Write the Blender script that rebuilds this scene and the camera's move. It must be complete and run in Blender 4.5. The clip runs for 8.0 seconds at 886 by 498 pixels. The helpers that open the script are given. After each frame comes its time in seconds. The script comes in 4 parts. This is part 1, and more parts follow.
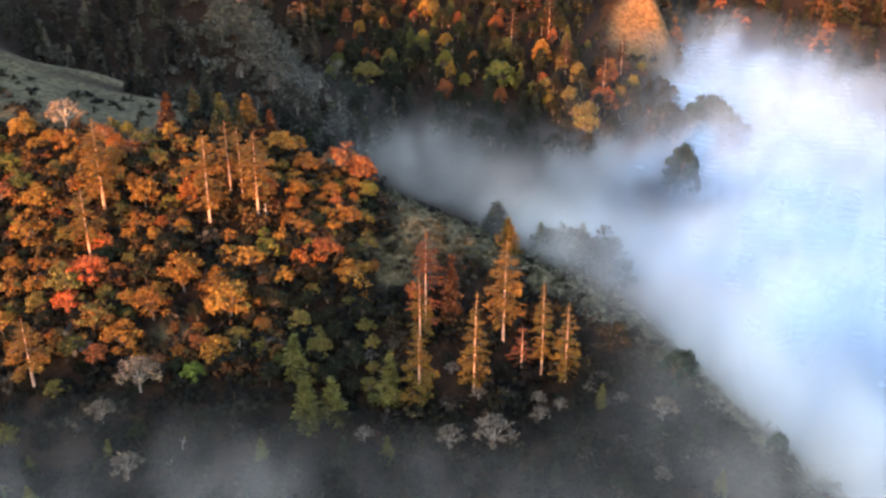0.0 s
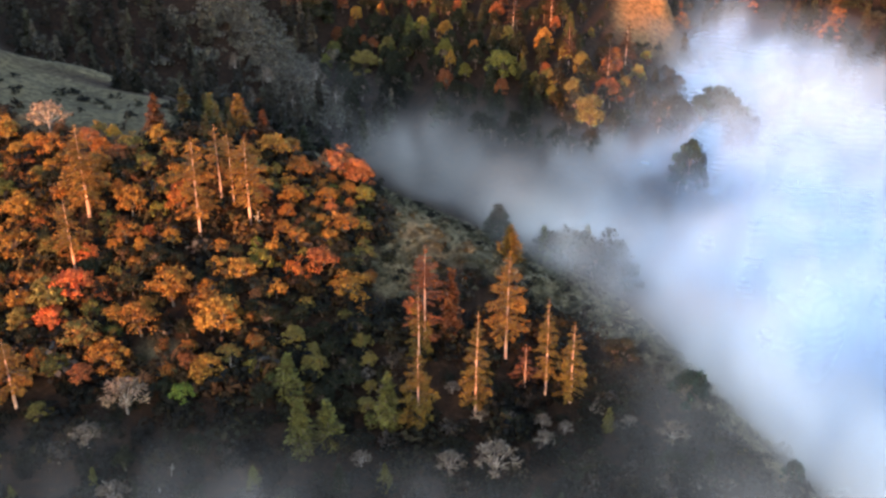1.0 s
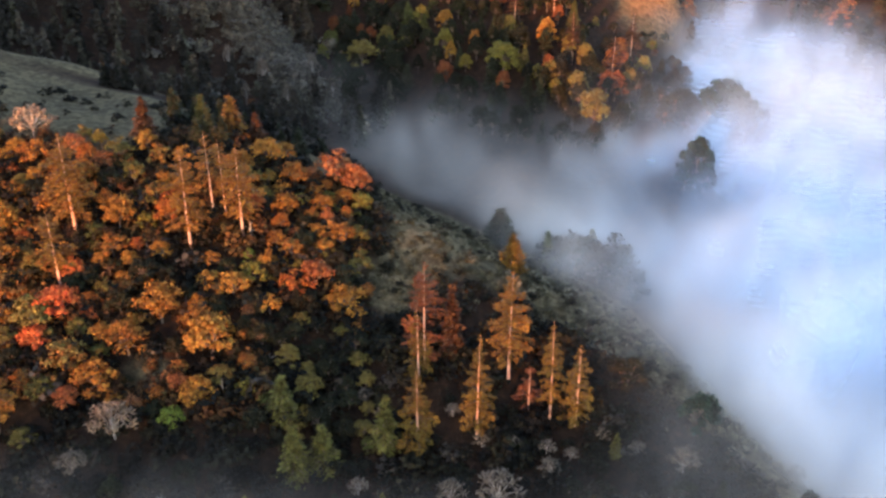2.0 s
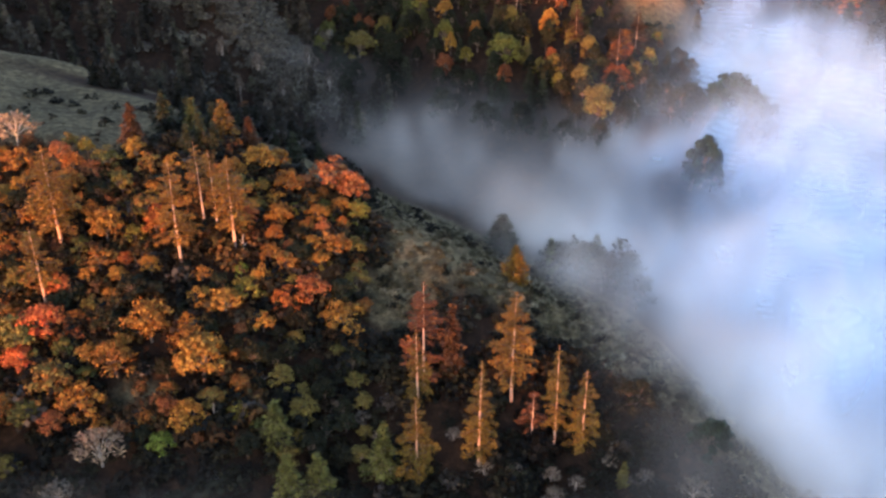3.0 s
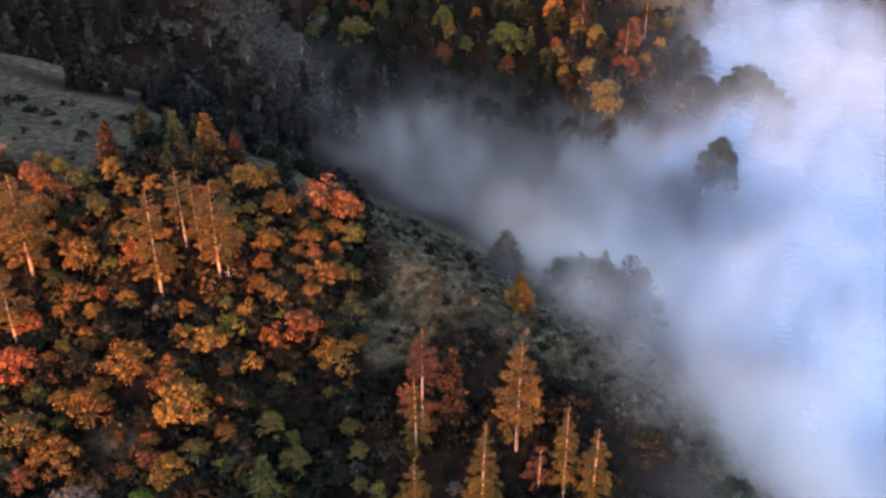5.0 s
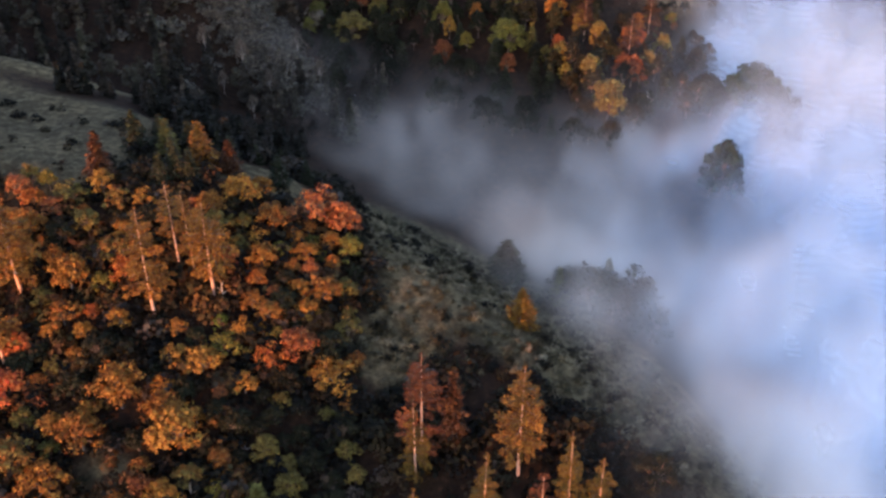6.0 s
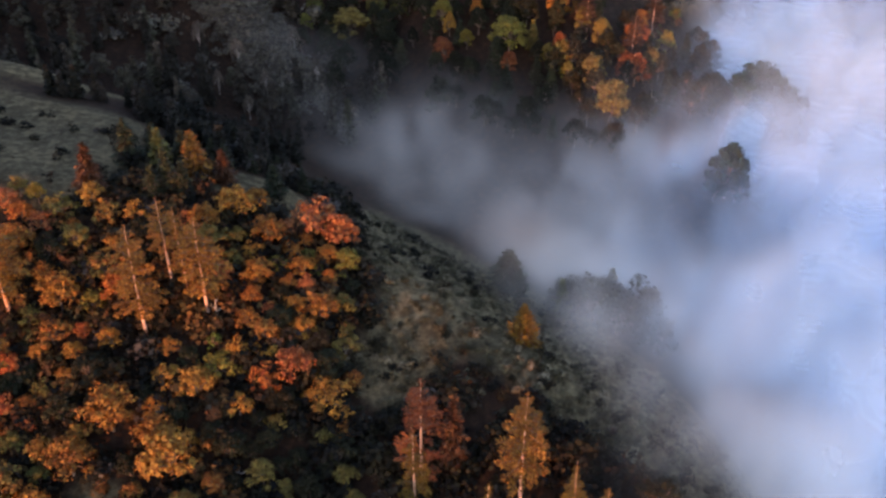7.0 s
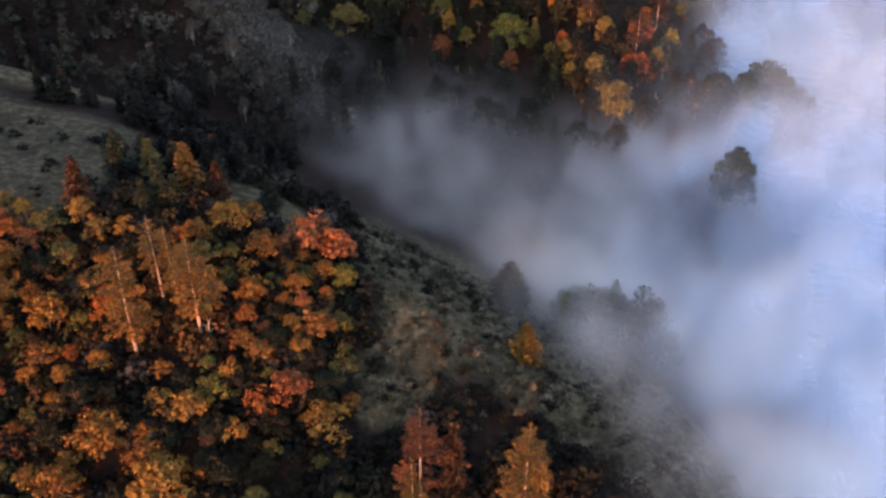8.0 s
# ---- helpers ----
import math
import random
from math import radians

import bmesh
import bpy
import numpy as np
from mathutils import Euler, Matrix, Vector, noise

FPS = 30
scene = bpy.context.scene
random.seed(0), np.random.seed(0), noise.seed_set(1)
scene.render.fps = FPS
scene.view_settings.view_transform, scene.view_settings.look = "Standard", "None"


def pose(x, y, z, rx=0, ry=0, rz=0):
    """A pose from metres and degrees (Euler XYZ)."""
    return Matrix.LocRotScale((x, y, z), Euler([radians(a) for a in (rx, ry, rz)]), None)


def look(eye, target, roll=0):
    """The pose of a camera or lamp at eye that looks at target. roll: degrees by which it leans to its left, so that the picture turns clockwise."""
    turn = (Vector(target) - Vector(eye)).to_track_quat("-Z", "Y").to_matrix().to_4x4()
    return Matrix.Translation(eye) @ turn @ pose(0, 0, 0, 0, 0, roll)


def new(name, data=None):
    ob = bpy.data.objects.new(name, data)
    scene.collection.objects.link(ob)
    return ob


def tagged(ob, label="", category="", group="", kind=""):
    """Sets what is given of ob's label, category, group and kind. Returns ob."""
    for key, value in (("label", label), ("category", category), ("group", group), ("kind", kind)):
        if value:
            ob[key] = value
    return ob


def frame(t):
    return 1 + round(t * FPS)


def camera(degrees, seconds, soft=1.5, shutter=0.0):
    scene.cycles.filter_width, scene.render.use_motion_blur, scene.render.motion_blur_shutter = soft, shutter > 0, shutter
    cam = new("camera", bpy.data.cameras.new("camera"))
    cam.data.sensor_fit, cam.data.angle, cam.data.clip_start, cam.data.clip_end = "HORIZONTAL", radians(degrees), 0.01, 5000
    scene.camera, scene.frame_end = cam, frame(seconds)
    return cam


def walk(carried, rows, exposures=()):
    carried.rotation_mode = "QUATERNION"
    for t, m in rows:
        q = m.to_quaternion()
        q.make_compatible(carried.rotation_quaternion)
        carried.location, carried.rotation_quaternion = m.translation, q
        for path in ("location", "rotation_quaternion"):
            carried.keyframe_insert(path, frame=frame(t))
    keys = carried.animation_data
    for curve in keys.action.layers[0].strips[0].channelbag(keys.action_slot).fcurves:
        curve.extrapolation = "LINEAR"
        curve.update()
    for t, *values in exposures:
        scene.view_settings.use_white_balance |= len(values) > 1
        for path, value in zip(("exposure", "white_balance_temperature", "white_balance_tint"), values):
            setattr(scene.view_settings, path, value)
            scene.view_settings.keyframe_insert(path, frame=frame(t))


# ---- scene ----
cam = camera(50.1, 8.0, soft=2.68)
METRES, EYE, TILT, LEAN, TURN = 70.0, 100.0, -25.0, 0.0, 0.0
ROWS = [
    (0.0, 0.0, 0.0, 0.0, 0.0, 0.0, 0.0),
    (0.5, -0.0006, 0.0585, 0.0538, -0.02, -0.85, 0.03),
    (1.0, -0.0013, 0.1118, 0.1028, -0.04, -1.61, 0.06),
    (2.5, 0.0001, 0.2713, 0.2482, -0.01, -3.89, 0.18),
    (3.0, 0.0002, 0.3204, 0.2934, -0.02, -4.6, 0.22),
    (3.5, 0.0001, 0.3652, 0.3357, -0.04, -5.26, 0.24),
    (4.0, -0.0004, 0.4111, 0.3762, -0.06, -5.88, 0.27),
    (4.5, -0.0014, 0.4602, 0.4221, -0.08, -6.6, 0.27),
    (6.0, -0.0023, 0.5833, 0.5376, -0.15, -8.42, 0.31),
    (6.5, -0.0028, 0.6202, 0.5713, -0.17, -8.94, 0.32),
    (7.0, -0.0022, 0.6572, 0.606, -0.18, -9.49, 0.34),
    (7.5, -0.0029, 0.6984, 0.6428, -0.21, -10.06, 0.34),
    (8.0, -0.0032, 0.7362, 0.6765, -0.23, -10.59, 0.35),
]
EXPOSURES = [(0.0, 3.5, 6240.0, 23.5), (1.5, 3.35, 6170.0, 26.5), (4.5, 3.08, 6000.0, 33.5), (8.0, 2.74, 6140.0, 36.5)]
walk(cam, [(t, pose(0, 0, EYE, TILT, LEAN, TURN) @ pose(METRES * x, METRES * y, METRES * z, 90 + pitch, roll, yaw)) for t, x, y, z, yaw, pitch, roll in ROWS], EXPOSURES)

# ---------------------------------------------------------------- light
SUN_ELEVATION = 4.2
SUN_WAY = Vector((-0.42, -0.91, 0)).normalized()          # over the ground, towards the sun
SUN_STRENGTH, SKY_STRENGTH = 1.45, 0.15
scene.cycles.transparent_max_bounces = 48

world = bpy.data.worlds.new("world")
scene.world = world
world.use_nodes = True
sky = world.node_tree.nodes.new("ShaderNodeTexSky")
sky.sky_type, sky.sun_disc = "NISHITA", False
sky.sun_elevation = radians(SUN_ELEVATION)
sky.sun_rotation = math.atan2(SUN_WAY.x, SUN_WAY.y)
sky.altitude, sky.air_density, sky.dust_density, sky.ozone_density = 300, 1.0, 1.0, 1.0
world.node_tree.links.new(sky.outputs[0], world.node_tree.nodes["Background"].inputs[0])
world.node_tree.nodes["Background"].inputs[1].default_value = SKY_STRENGTH

sun_data = bpy.data.lights.new("sun", "SUN")
sun_data.energy, sun_data.angle, sun_data.color = SUN_STRENGTH, radians(0.6), (1.0, 0.365, 0.092)
sun = new("sun", sun_data)
to_sun = Vector((SUN_WAY.x * math.cos(radians(SUN_ELEVATION)), SUN_WAY.y * math.cos(radians(SUN_ELEVATION)), math.sin(radians(SUN_ELEVATION))))
sun.matrix_world = look(to_sun * 600, (0, 0, 0))


# ---------------------------------------------------------------- materials
def material(name):
    m = bpy.data.materials.new(name)
    m.use_nodes = True
    m.node_tree.nodes.clear()
    return m, m.node_tree.nodes, m.node_tree.links


def node(nodes, kind, **given):
    n = nodes.new(kind)
    for key, value in given.items():
        n.inputs[key.replace("_", " ")].default_value = value
    return n


def ramp_node(nodes, stops):
    r = nodes.new("ShaderNodeValToRGB")
    while len(r.color_ramp.elements) < len(stops):
        r.color_ramp.elements.new(0.5)
    for e, (at, c) in zip(r.color_ramp.elements, stops):
        e.position, e.color = at, (*c, 1)
    return r


def foliage(name, colours, source="object", through_leaf=0.25):
    """Leaves: a colour for the whole crown, a drift over it, and a small change from leaf to leaf."""
    m, n, l = material(name)
    if source == "object":
        pick = n.new("ShaderNodeObjectInfo").outputs["Random"]
    else:
        a = n.new("ShaderNodeAttribute")
        a.attribute_name = "tint"
        pick = a.outputs["Fac"]
    step = 1.0 / max(1, len(colours) - 1)
    crown = ramp_node(n, [(i * step, c) for i, c in enumerate(colours)])
    geo = n.new("ShaderNodeNewGeometry")
    tex = node(n, "ShaderNodeTexNoise", Scale=0.55, Detail=2.0)
    l.new(geo.outputs["Position"], tex.inputs["Vector"])
    shift = n.new("ShaderNodeMath")
    shift.operation = "MULTIPLY_ADD"
    l.new(tex.outputs["Fac"], shift.inputs[0])
    shift.inputs[1].default_value = 0.5
    l.new(pick, shift.inputs[2])
    back = n.new("ShaderNodeMath")
    back.operation, back.inputs[1].default_value = "SUBTRACT", 0.25
    l.new(shift.outputs[0], back.inputs[0])
    l.new(back.outputs[0], crown.inputs[0])
    hsv = n.new("ShaderNodeHueSaturation")
    l.new(crown.outputs[0], hsv.inputs["Color"])
    for socket, lo, hi in (("Value", 0.55, 1.4), ("Hue", 0.485, 0.515)):
        rng = node(n, "ShaderNodeMapRange", To_Min=lo, To_Max=hi)
        l.new(geo.outputs["Random Per Island"], rng.inputs["Value"])
        l.new(rng.outputs[0], hsv.inputs[socket])
    bsdf = node(n, "ShaderNodeBsdfPrincipled", Roughness=0.75)
    bsdf.inputs["Specular IOR Level"].default_value = 0.15
    l.new(hsv.outputs[0], bsdf.inputs["Base Color"])
    trans = n.new("ShaderNodeBsdfTranslucent")
    l.new(hsv.outputs[0], trans.inputs[0])
    mix = n.new("ShaderNodeMixShader")
    mix.inputs[0].default_value = through_leaf
    l.new(bsdf.outputs[0], mix.inputs[1])
    l.new(trans.outputs[0], mix.inputs[2])
    l.new(mix.outputs[0], n.new("ShaderNodeOutputMaterial").inputs[0])
    return m


def bark(name, dark, light, scale=3.0):
    m, n, l = material(name)
    co = n.new("ShaderNodeTexCoord")
    mp = n.new("ShaderNodeMapping")
    mp.inputs["Scale"].default_value = (scale, scale, scale * 0.25)
    l.new(co.outputs["Object"], mp.inputs[0])
    tex = node(n, "ShaderNodeTexNoise", Scale=1.0, Detail=6.0, Roughness=0.7)
    l.new(mp.outputs[0], tex.inputs["Vector"])
    r = ramp_node(n, [(0.3, dark), (0.7, light)])
    l.new(tex.outputs["Fac"], r.inputs[0])
    bump = node(n, "ShaderNodeBump", Strength=0.6, Distance=0.05)
    l.new(tex.outputs["Fac"], bump.inputs["Height"])
    b = node(n, "ShaderNodeBsdfPrincipled", Roughness=0.9)
    l.new(r.outputs[0], b.inputs["Base Color"])
    l.new(bump.outputs[0], b.inputs["Normal"])
    l.new(b.outputs[0], n.new("ShaderNodeOutputMaterial").inputs[0])
    return m


def ground_material():
    """Dark forest soil and litter under the trees, darkened further for the wood's shade, dry grey-green grass on the
    open slopes, by the sheet's "grass" attribute.
    """
    m, n, l = material("ground_soil_and_grass")
    geo = n.new("ShaderNodeNewGeometry")
    big = node(n, "ShaderNodeTexNoise", Scale=0.06, Detail=5.0, Roughness=0.6)
    mid = node(n, "ShaderNodeTexNoise", Scale=0.6, Detail=6.0, Roughness=0.7)
    fine = node(n, "ShaderNodeTexNoise", Scale=4.0, Detail=4.0, Roughness=0.7)
    for t in (big, mid, fine):
        l.new(geo.outputs["Position"], t.inputs["Vector"])
    # soil colours lowered so that ground beneath the trees reads as shaded
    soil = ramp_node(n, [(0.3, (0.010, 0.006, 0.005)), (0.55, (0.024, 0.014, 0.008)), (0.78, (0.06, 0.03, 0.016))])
    l.new(mid.outputs["Fac"], soil.inputs[0])
    grass = ramp_node(n, [(0.33, (0.028, 0.023, 0.013)), (0.5, (0.076, 0.063, 0.036)), (0.68, (0.152, 0.128, 0.076))])
    l.new(mid.outputs["Fac"], grass.inputs[0])
    tone = n.new("ShaderNodeMixRGB")
    tone.blend_type, tone.inputs[0].default_value = "MULTIPLY", 0.7
    patch = ramp_node(n, [(0.35, (0.5, 0.5, 0.45)), (0.65, (1.2, 1.15, 1.0))])
    l.new(big.outputs["Fac"], patch.inputs[0])
    l.new(grass.outputs[0], tone.inputs[1])
    l.new(patch.outputs[0], tone.inputs[2])
    where = n.new("ShaderNodeAttribute")
    where.attribute_name = "grass"
    add = n.new("ShaderNodeMath")
    add.operation = "MULTIPLY_ADD"
    l.new(fine.outputs["Fac"], add.inputs[0])
    add.inputs[1].default_value = 0.5
    l.new(where.outputs["Fac"], add.inputs[2])
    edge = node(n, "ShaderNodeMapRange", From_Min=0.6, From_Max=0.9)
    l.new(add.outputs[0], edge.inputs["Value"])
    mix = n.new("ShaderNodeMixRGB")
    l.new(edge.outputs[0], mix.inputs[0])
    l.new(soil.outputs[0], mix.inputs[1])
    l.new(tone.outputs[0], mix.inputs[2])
    dry = n.new("ShaderNodeAttribute")
    dry.attribute_name = "straw"
    straw = ramp_node(n, [(0.36, (0.09, 0.045, 0.016)), (0.62, (0.27, 0.135, 0.05))])
    l.new(mid.outputs["Fac"], straw.inputs[0])
    cover = n.new("ShaderNodeMixRGB")
    l.new(dry.outputs["Fac"], cover.inputs[0])
    l.new(mix.outputs[0], cover.inputs[1])
    l.new(straw.outputs[0], cover.inputs[2])
    bump = node(n, "ShaderNodeBump", Strength=0.7, Distance=0.25)
    l.new(fine.outputs["Fac"], bump.inputs["Height"])
    b = node(n, "ShaderNodeBsdfPrincipled", Roughness=0.95)
    b.inputs["Specular IOR Level"].default_value = 0.1
    l.new(cover.outputs[0], b.inputs["Base Color"])
    l.new(bump.outputs[0], b.inputs["Normal"])
    l.new(b.outputs[0], n.new("ShaderNodeOutputMaterial").inputs[0])
    return m


def fog_material():
    """A thin veil of droplets: mostly clear, with billows and wisps in its thickness; the light's tint is painted in,
    warm where thin, blue to white where dense.
    """
    m, n, l = material("fog_droplets")
    geo = n.new("ShaderNodeNewGeometry")
    a = n.new("ShaderNodeAttribute")
    a.attribute_name = "thickness"
    squash = n.new("ShaderNodeMapping")
    squash.inputs["Scale"].default_value = (1.0, 1.0, 0.55)
    l.new(geo.outputs["Position"], squash.inputs[0])
    big = node(n, "ShaderNodeTexNoise", Scale=0.026, Detail=1.5, Roughness=0.5, Distortion=0.6)
    small = node(n, "ShaderNodeTexNoise", Scale=0.095, Detail=1.0, Roughness=0.5, Distortion=0.5)
    for t in (big, small):
        l.new(squash.outputs[0], t.inputs["Vector"])
    r1 = node(n, "ShaderNodeMapRange", From_Min=0.34, From_Max=0.66, To_Min=0.3, To_Max=1.48)
    r1.interpolation_type = "SMOOTHSTEP"
    l.new(big.outputs["Fac"], r1.inputs["Value"])
    r2 = node(n, "ShaderNodeMapRange", From_Min=0.3, From_Max=0.7, To_Min=0.45, To_Max=1.55)
    r2.interpolation_type = "SMOOTHSTEP"
    l.new(small.outputs["Fac"], r2.inputs["Value"])
    p1 = n.new("ShaderNodeMath")
    p1.operation = "MULTIPLY"
    l.new(r1.outputs[0], p1.inputs[0])
    l.new(r2.outputs[0], p1.inputs[1])
    p2 = n.new("ShaderNodeMath")
    p2.operation, p2.use_clamp = "MULTIPLY", True
    l.new(p1.outputs[0], p2.inputs[0])
    l.new(a.outputs["Fac"], p2.inputs[1])
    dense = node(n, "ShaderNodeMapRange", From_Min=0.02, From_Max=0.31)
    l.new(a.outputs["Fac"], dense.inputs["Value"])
    painted_tint = ramp_node(n, [(0.0, FOG_THIN), (0.62, FOG_DENSE), (1.0, FOG_WHITE)])
    l.new(dense.outputs[0], painted_tint.inputs[0])
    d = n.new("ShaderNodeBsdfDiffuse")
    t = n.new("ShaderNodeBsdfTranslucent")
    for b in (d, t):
        l.new(painted_tint.outputs[0], b.inputs["Color"])
    veil = n.new("ShaderNodeMixShader")
    veil.inputs[0].default_value = 0.3
    l.new(d.outputs[0], veil.inputs[1])
    l.new(t.outputs[0], veil.inputs[2])
    clear = n.new("ShaderNodeBsdfTransparent")
    mix = n.new("ShaderNodeMixShader")
    l.new(p2.outputs[0], mix.inputs[0])
    l.new(clear.outputs[0], mix.inputs[1])
    l.new(veil.outputs[0], mix.inputs[2])
    l.new(mix.outputs[0], n.new("ShaderNodeOutputMaterial").inputs[0])
    return m


# the light's tint painted into the fog: warm thin, blue dense, white densest
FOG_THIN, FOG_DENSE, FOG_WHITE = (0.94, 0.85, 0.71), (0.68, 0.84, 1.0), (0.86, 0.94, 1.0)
RUST, ORANGE, GOLD, OCHRE = (0.235, 0.068, 0.02), (0.225, 0.083, 0.017), (0.226, 0.107, 0.018), (0.155, 0.074, 0.017)
OLIVE, GREEN, DEEP = (0.115, 0.10, 0.028), (0.06, 0.07, 0.02), (0.018, 0.021, 0.01)
LEAF = {
    "autumn": foliage("leaves_autumn", [RUST, ORANGE, OCHRE, GOLD, OCHRE, ORANGE, OLIVE]),
    "rust": foliage("leaves_rust", [(0.23, 0.085, 0.032), (0.2, 0.072, 0.026), (0.24, 0.105, 0.042)]),
    "dark_rust": foliage("needles_rust", [(0.15, 0.05, 0.019), (0.1, 0.037, 0.014)], through_leaf=0.15),
    "brown_fir": foliage("needles_brown_fir", [(0.065, 0.027, 0.011), (0.045, 0.022, 0.01)], through_leaf=0.15),
    # greened and darkened so these trees look out of the orange sun
    "dusk": foliage("leaves_unsunned_green", [(0.008, 0.024, 0.013), (0.011, 0.03, 0.016)], through_leaf=0.1),
    "tan": foliage("twigs_tan", [(0.17, 0.12, 0.08), (0.21, 0.15, 0.1)], through_leaf=0.1),
    "gold": foliage("leaves_gold", [GOLD, (0.235, 0.134, 0.026), ORANGE]),
    "yellow_green": foliage("leaves_yellow_green", [(0.12, 0.1, 0.02), (0.135, 0.12, 0.022), (0.08, 0.085, 0.02)]),
    "olive": foliage("leaves_olive", [OLIVE, (0.13, 0.10, 0.025), GREEN]),
    "bright_green": foliage("leaves_bright_green", [(0.095, 0.135, 0.02), (0.125, 0.155, 0.026)]),
    # two dark greens, lowered further to hold the wood's shade
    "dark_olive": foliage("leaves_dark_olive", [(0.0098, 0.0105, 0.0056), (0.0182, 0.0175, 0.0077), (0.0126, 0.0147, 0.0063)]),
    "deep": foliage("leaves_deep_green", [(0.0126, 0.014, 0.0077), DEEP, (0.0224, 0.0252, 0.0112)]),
    "pine": foliage("needles_pine", [(0.18, 0.078, 0.015), (0.17, 0.085, 0.016), (0.135, 0.075, 0.014)], through_leaf=0.15),
    "fir": foliage("needles_fir", [(0.05, 0.065, 0.02), (0.08, 0.08, 0.022), (0.1, 0.07, 0.02)], through_leaf=0.15),
    "olive_fir": foliage("needles_olive_fir", [(0.075, 0.075, 0.018), (0.1, 0.085, 0.02)], through_leaf=0.15),
    "gold_pine": foliage("needles_gold_pine", [(0.13, 0.066, 0.010), (0.12, 0.072, 0.011), (0.095, 0.068, 0.011)], through_leaf=0.15),
    # dark needles, lowered further to stand for shade
    "dark_fir": foliage("needles_dark_fir", [(0.015, 0.021, 0.0105), (0.0263, 0.03, 0.0135)], through_leaf=0.1),
    "pale": foliage("twigs_pale", [(0.085, 0.074, 0.058), (0.14, 0.11, 0.082)], through_leaf=0.1),
    "coral": foliage("leaves_coral", [(0.46, 0.11, 0.032), (0.4, 0.09, 0.03), (0.44, 0.14, 0.04)]),
    "mixed_tint": foliage("leaves_mixed_wood", [DEEP, (0.032, 0.03, 0.015), (0.058, 0.046, 0.02), (0.095, 0.05, 0.026), (0.14, 0.068, 0.03), ORANGE, RUST], "tint"),
    # undergrowth leaves close to black: the shade beneath the trees is painted in
    "shrub_tint": foliage("leaves_undergrowth_shade", [(0.0056, 0.0056, 0.0042), (0.0077, 0.0084, 0.0049), (0.0126, 0.0126, 0.0063), (0.0182, 0.0168, 0.0077), (0.0252, 0.0175, 0.0084), (0.0525, 0.0462, 0.0378)], "tint"),
}
BARK = {
    "pine": bark("bark_pine", (0.3, 0.17, 0.115), (0.6, 0.4, 0.29)),
    "oak": bark("bark_oak", (0.05, 0.04, 0.03), (0.16, 0.12, 0.09)),
    "snag": bark("bark_snag", (0.2, 0.175, 0.145), (0.44, 0.39, 0.33)),
}


# ---------------------------------------------------------------- the lie of the land
def line(x, xs, ys, reach=8.0):
    """A polyline over x, rounded at its knots."""
    return sum(np.interp(x + d * reach, xs, ys) for d in (-1.0, -0.5, 0.0, 0.5, 1.0)) / 5


def soft_max(a, b, w):
    return 0.5 * (a + b + np.sqrt((a - b) ** 2 + w * w))


def crest_y(x):
    return line(x, [-160, -110, -83, -60, -34, -20, -8, 5, 15, 25, 38, 47, 55, 65, 90, 130], [228, 214, 206, 203, 205, 203, 198, 188, 179, 172, 160, 145, 128, 105, 50, -40], 5.0)


def ripple(x, y):
    return (np.sin(x / 17 + 1.3 * np.sin(y / 23)) + np.sin(y / 13 + 1.1 * np.sin(x / 19 + 1)) + 0.5 * np.sin(x / 6.1 + y / 7.3) + 0.5 * np.sin(x / 7.7 - y / 5.3 + 2)) / 3


def gully_spur(x, y):
    """1 along the scrubby spur that runs down into the gully."""
    along = np.clip(((x + 74) * 0.697 - (y - 340) * 0.717) / 50.0, 0, 1)
    return np.exp(-((x + 74 - 34.9 * along) ** 2 + (y - 340 + 35.9 * along) ** 2) / 81.0)


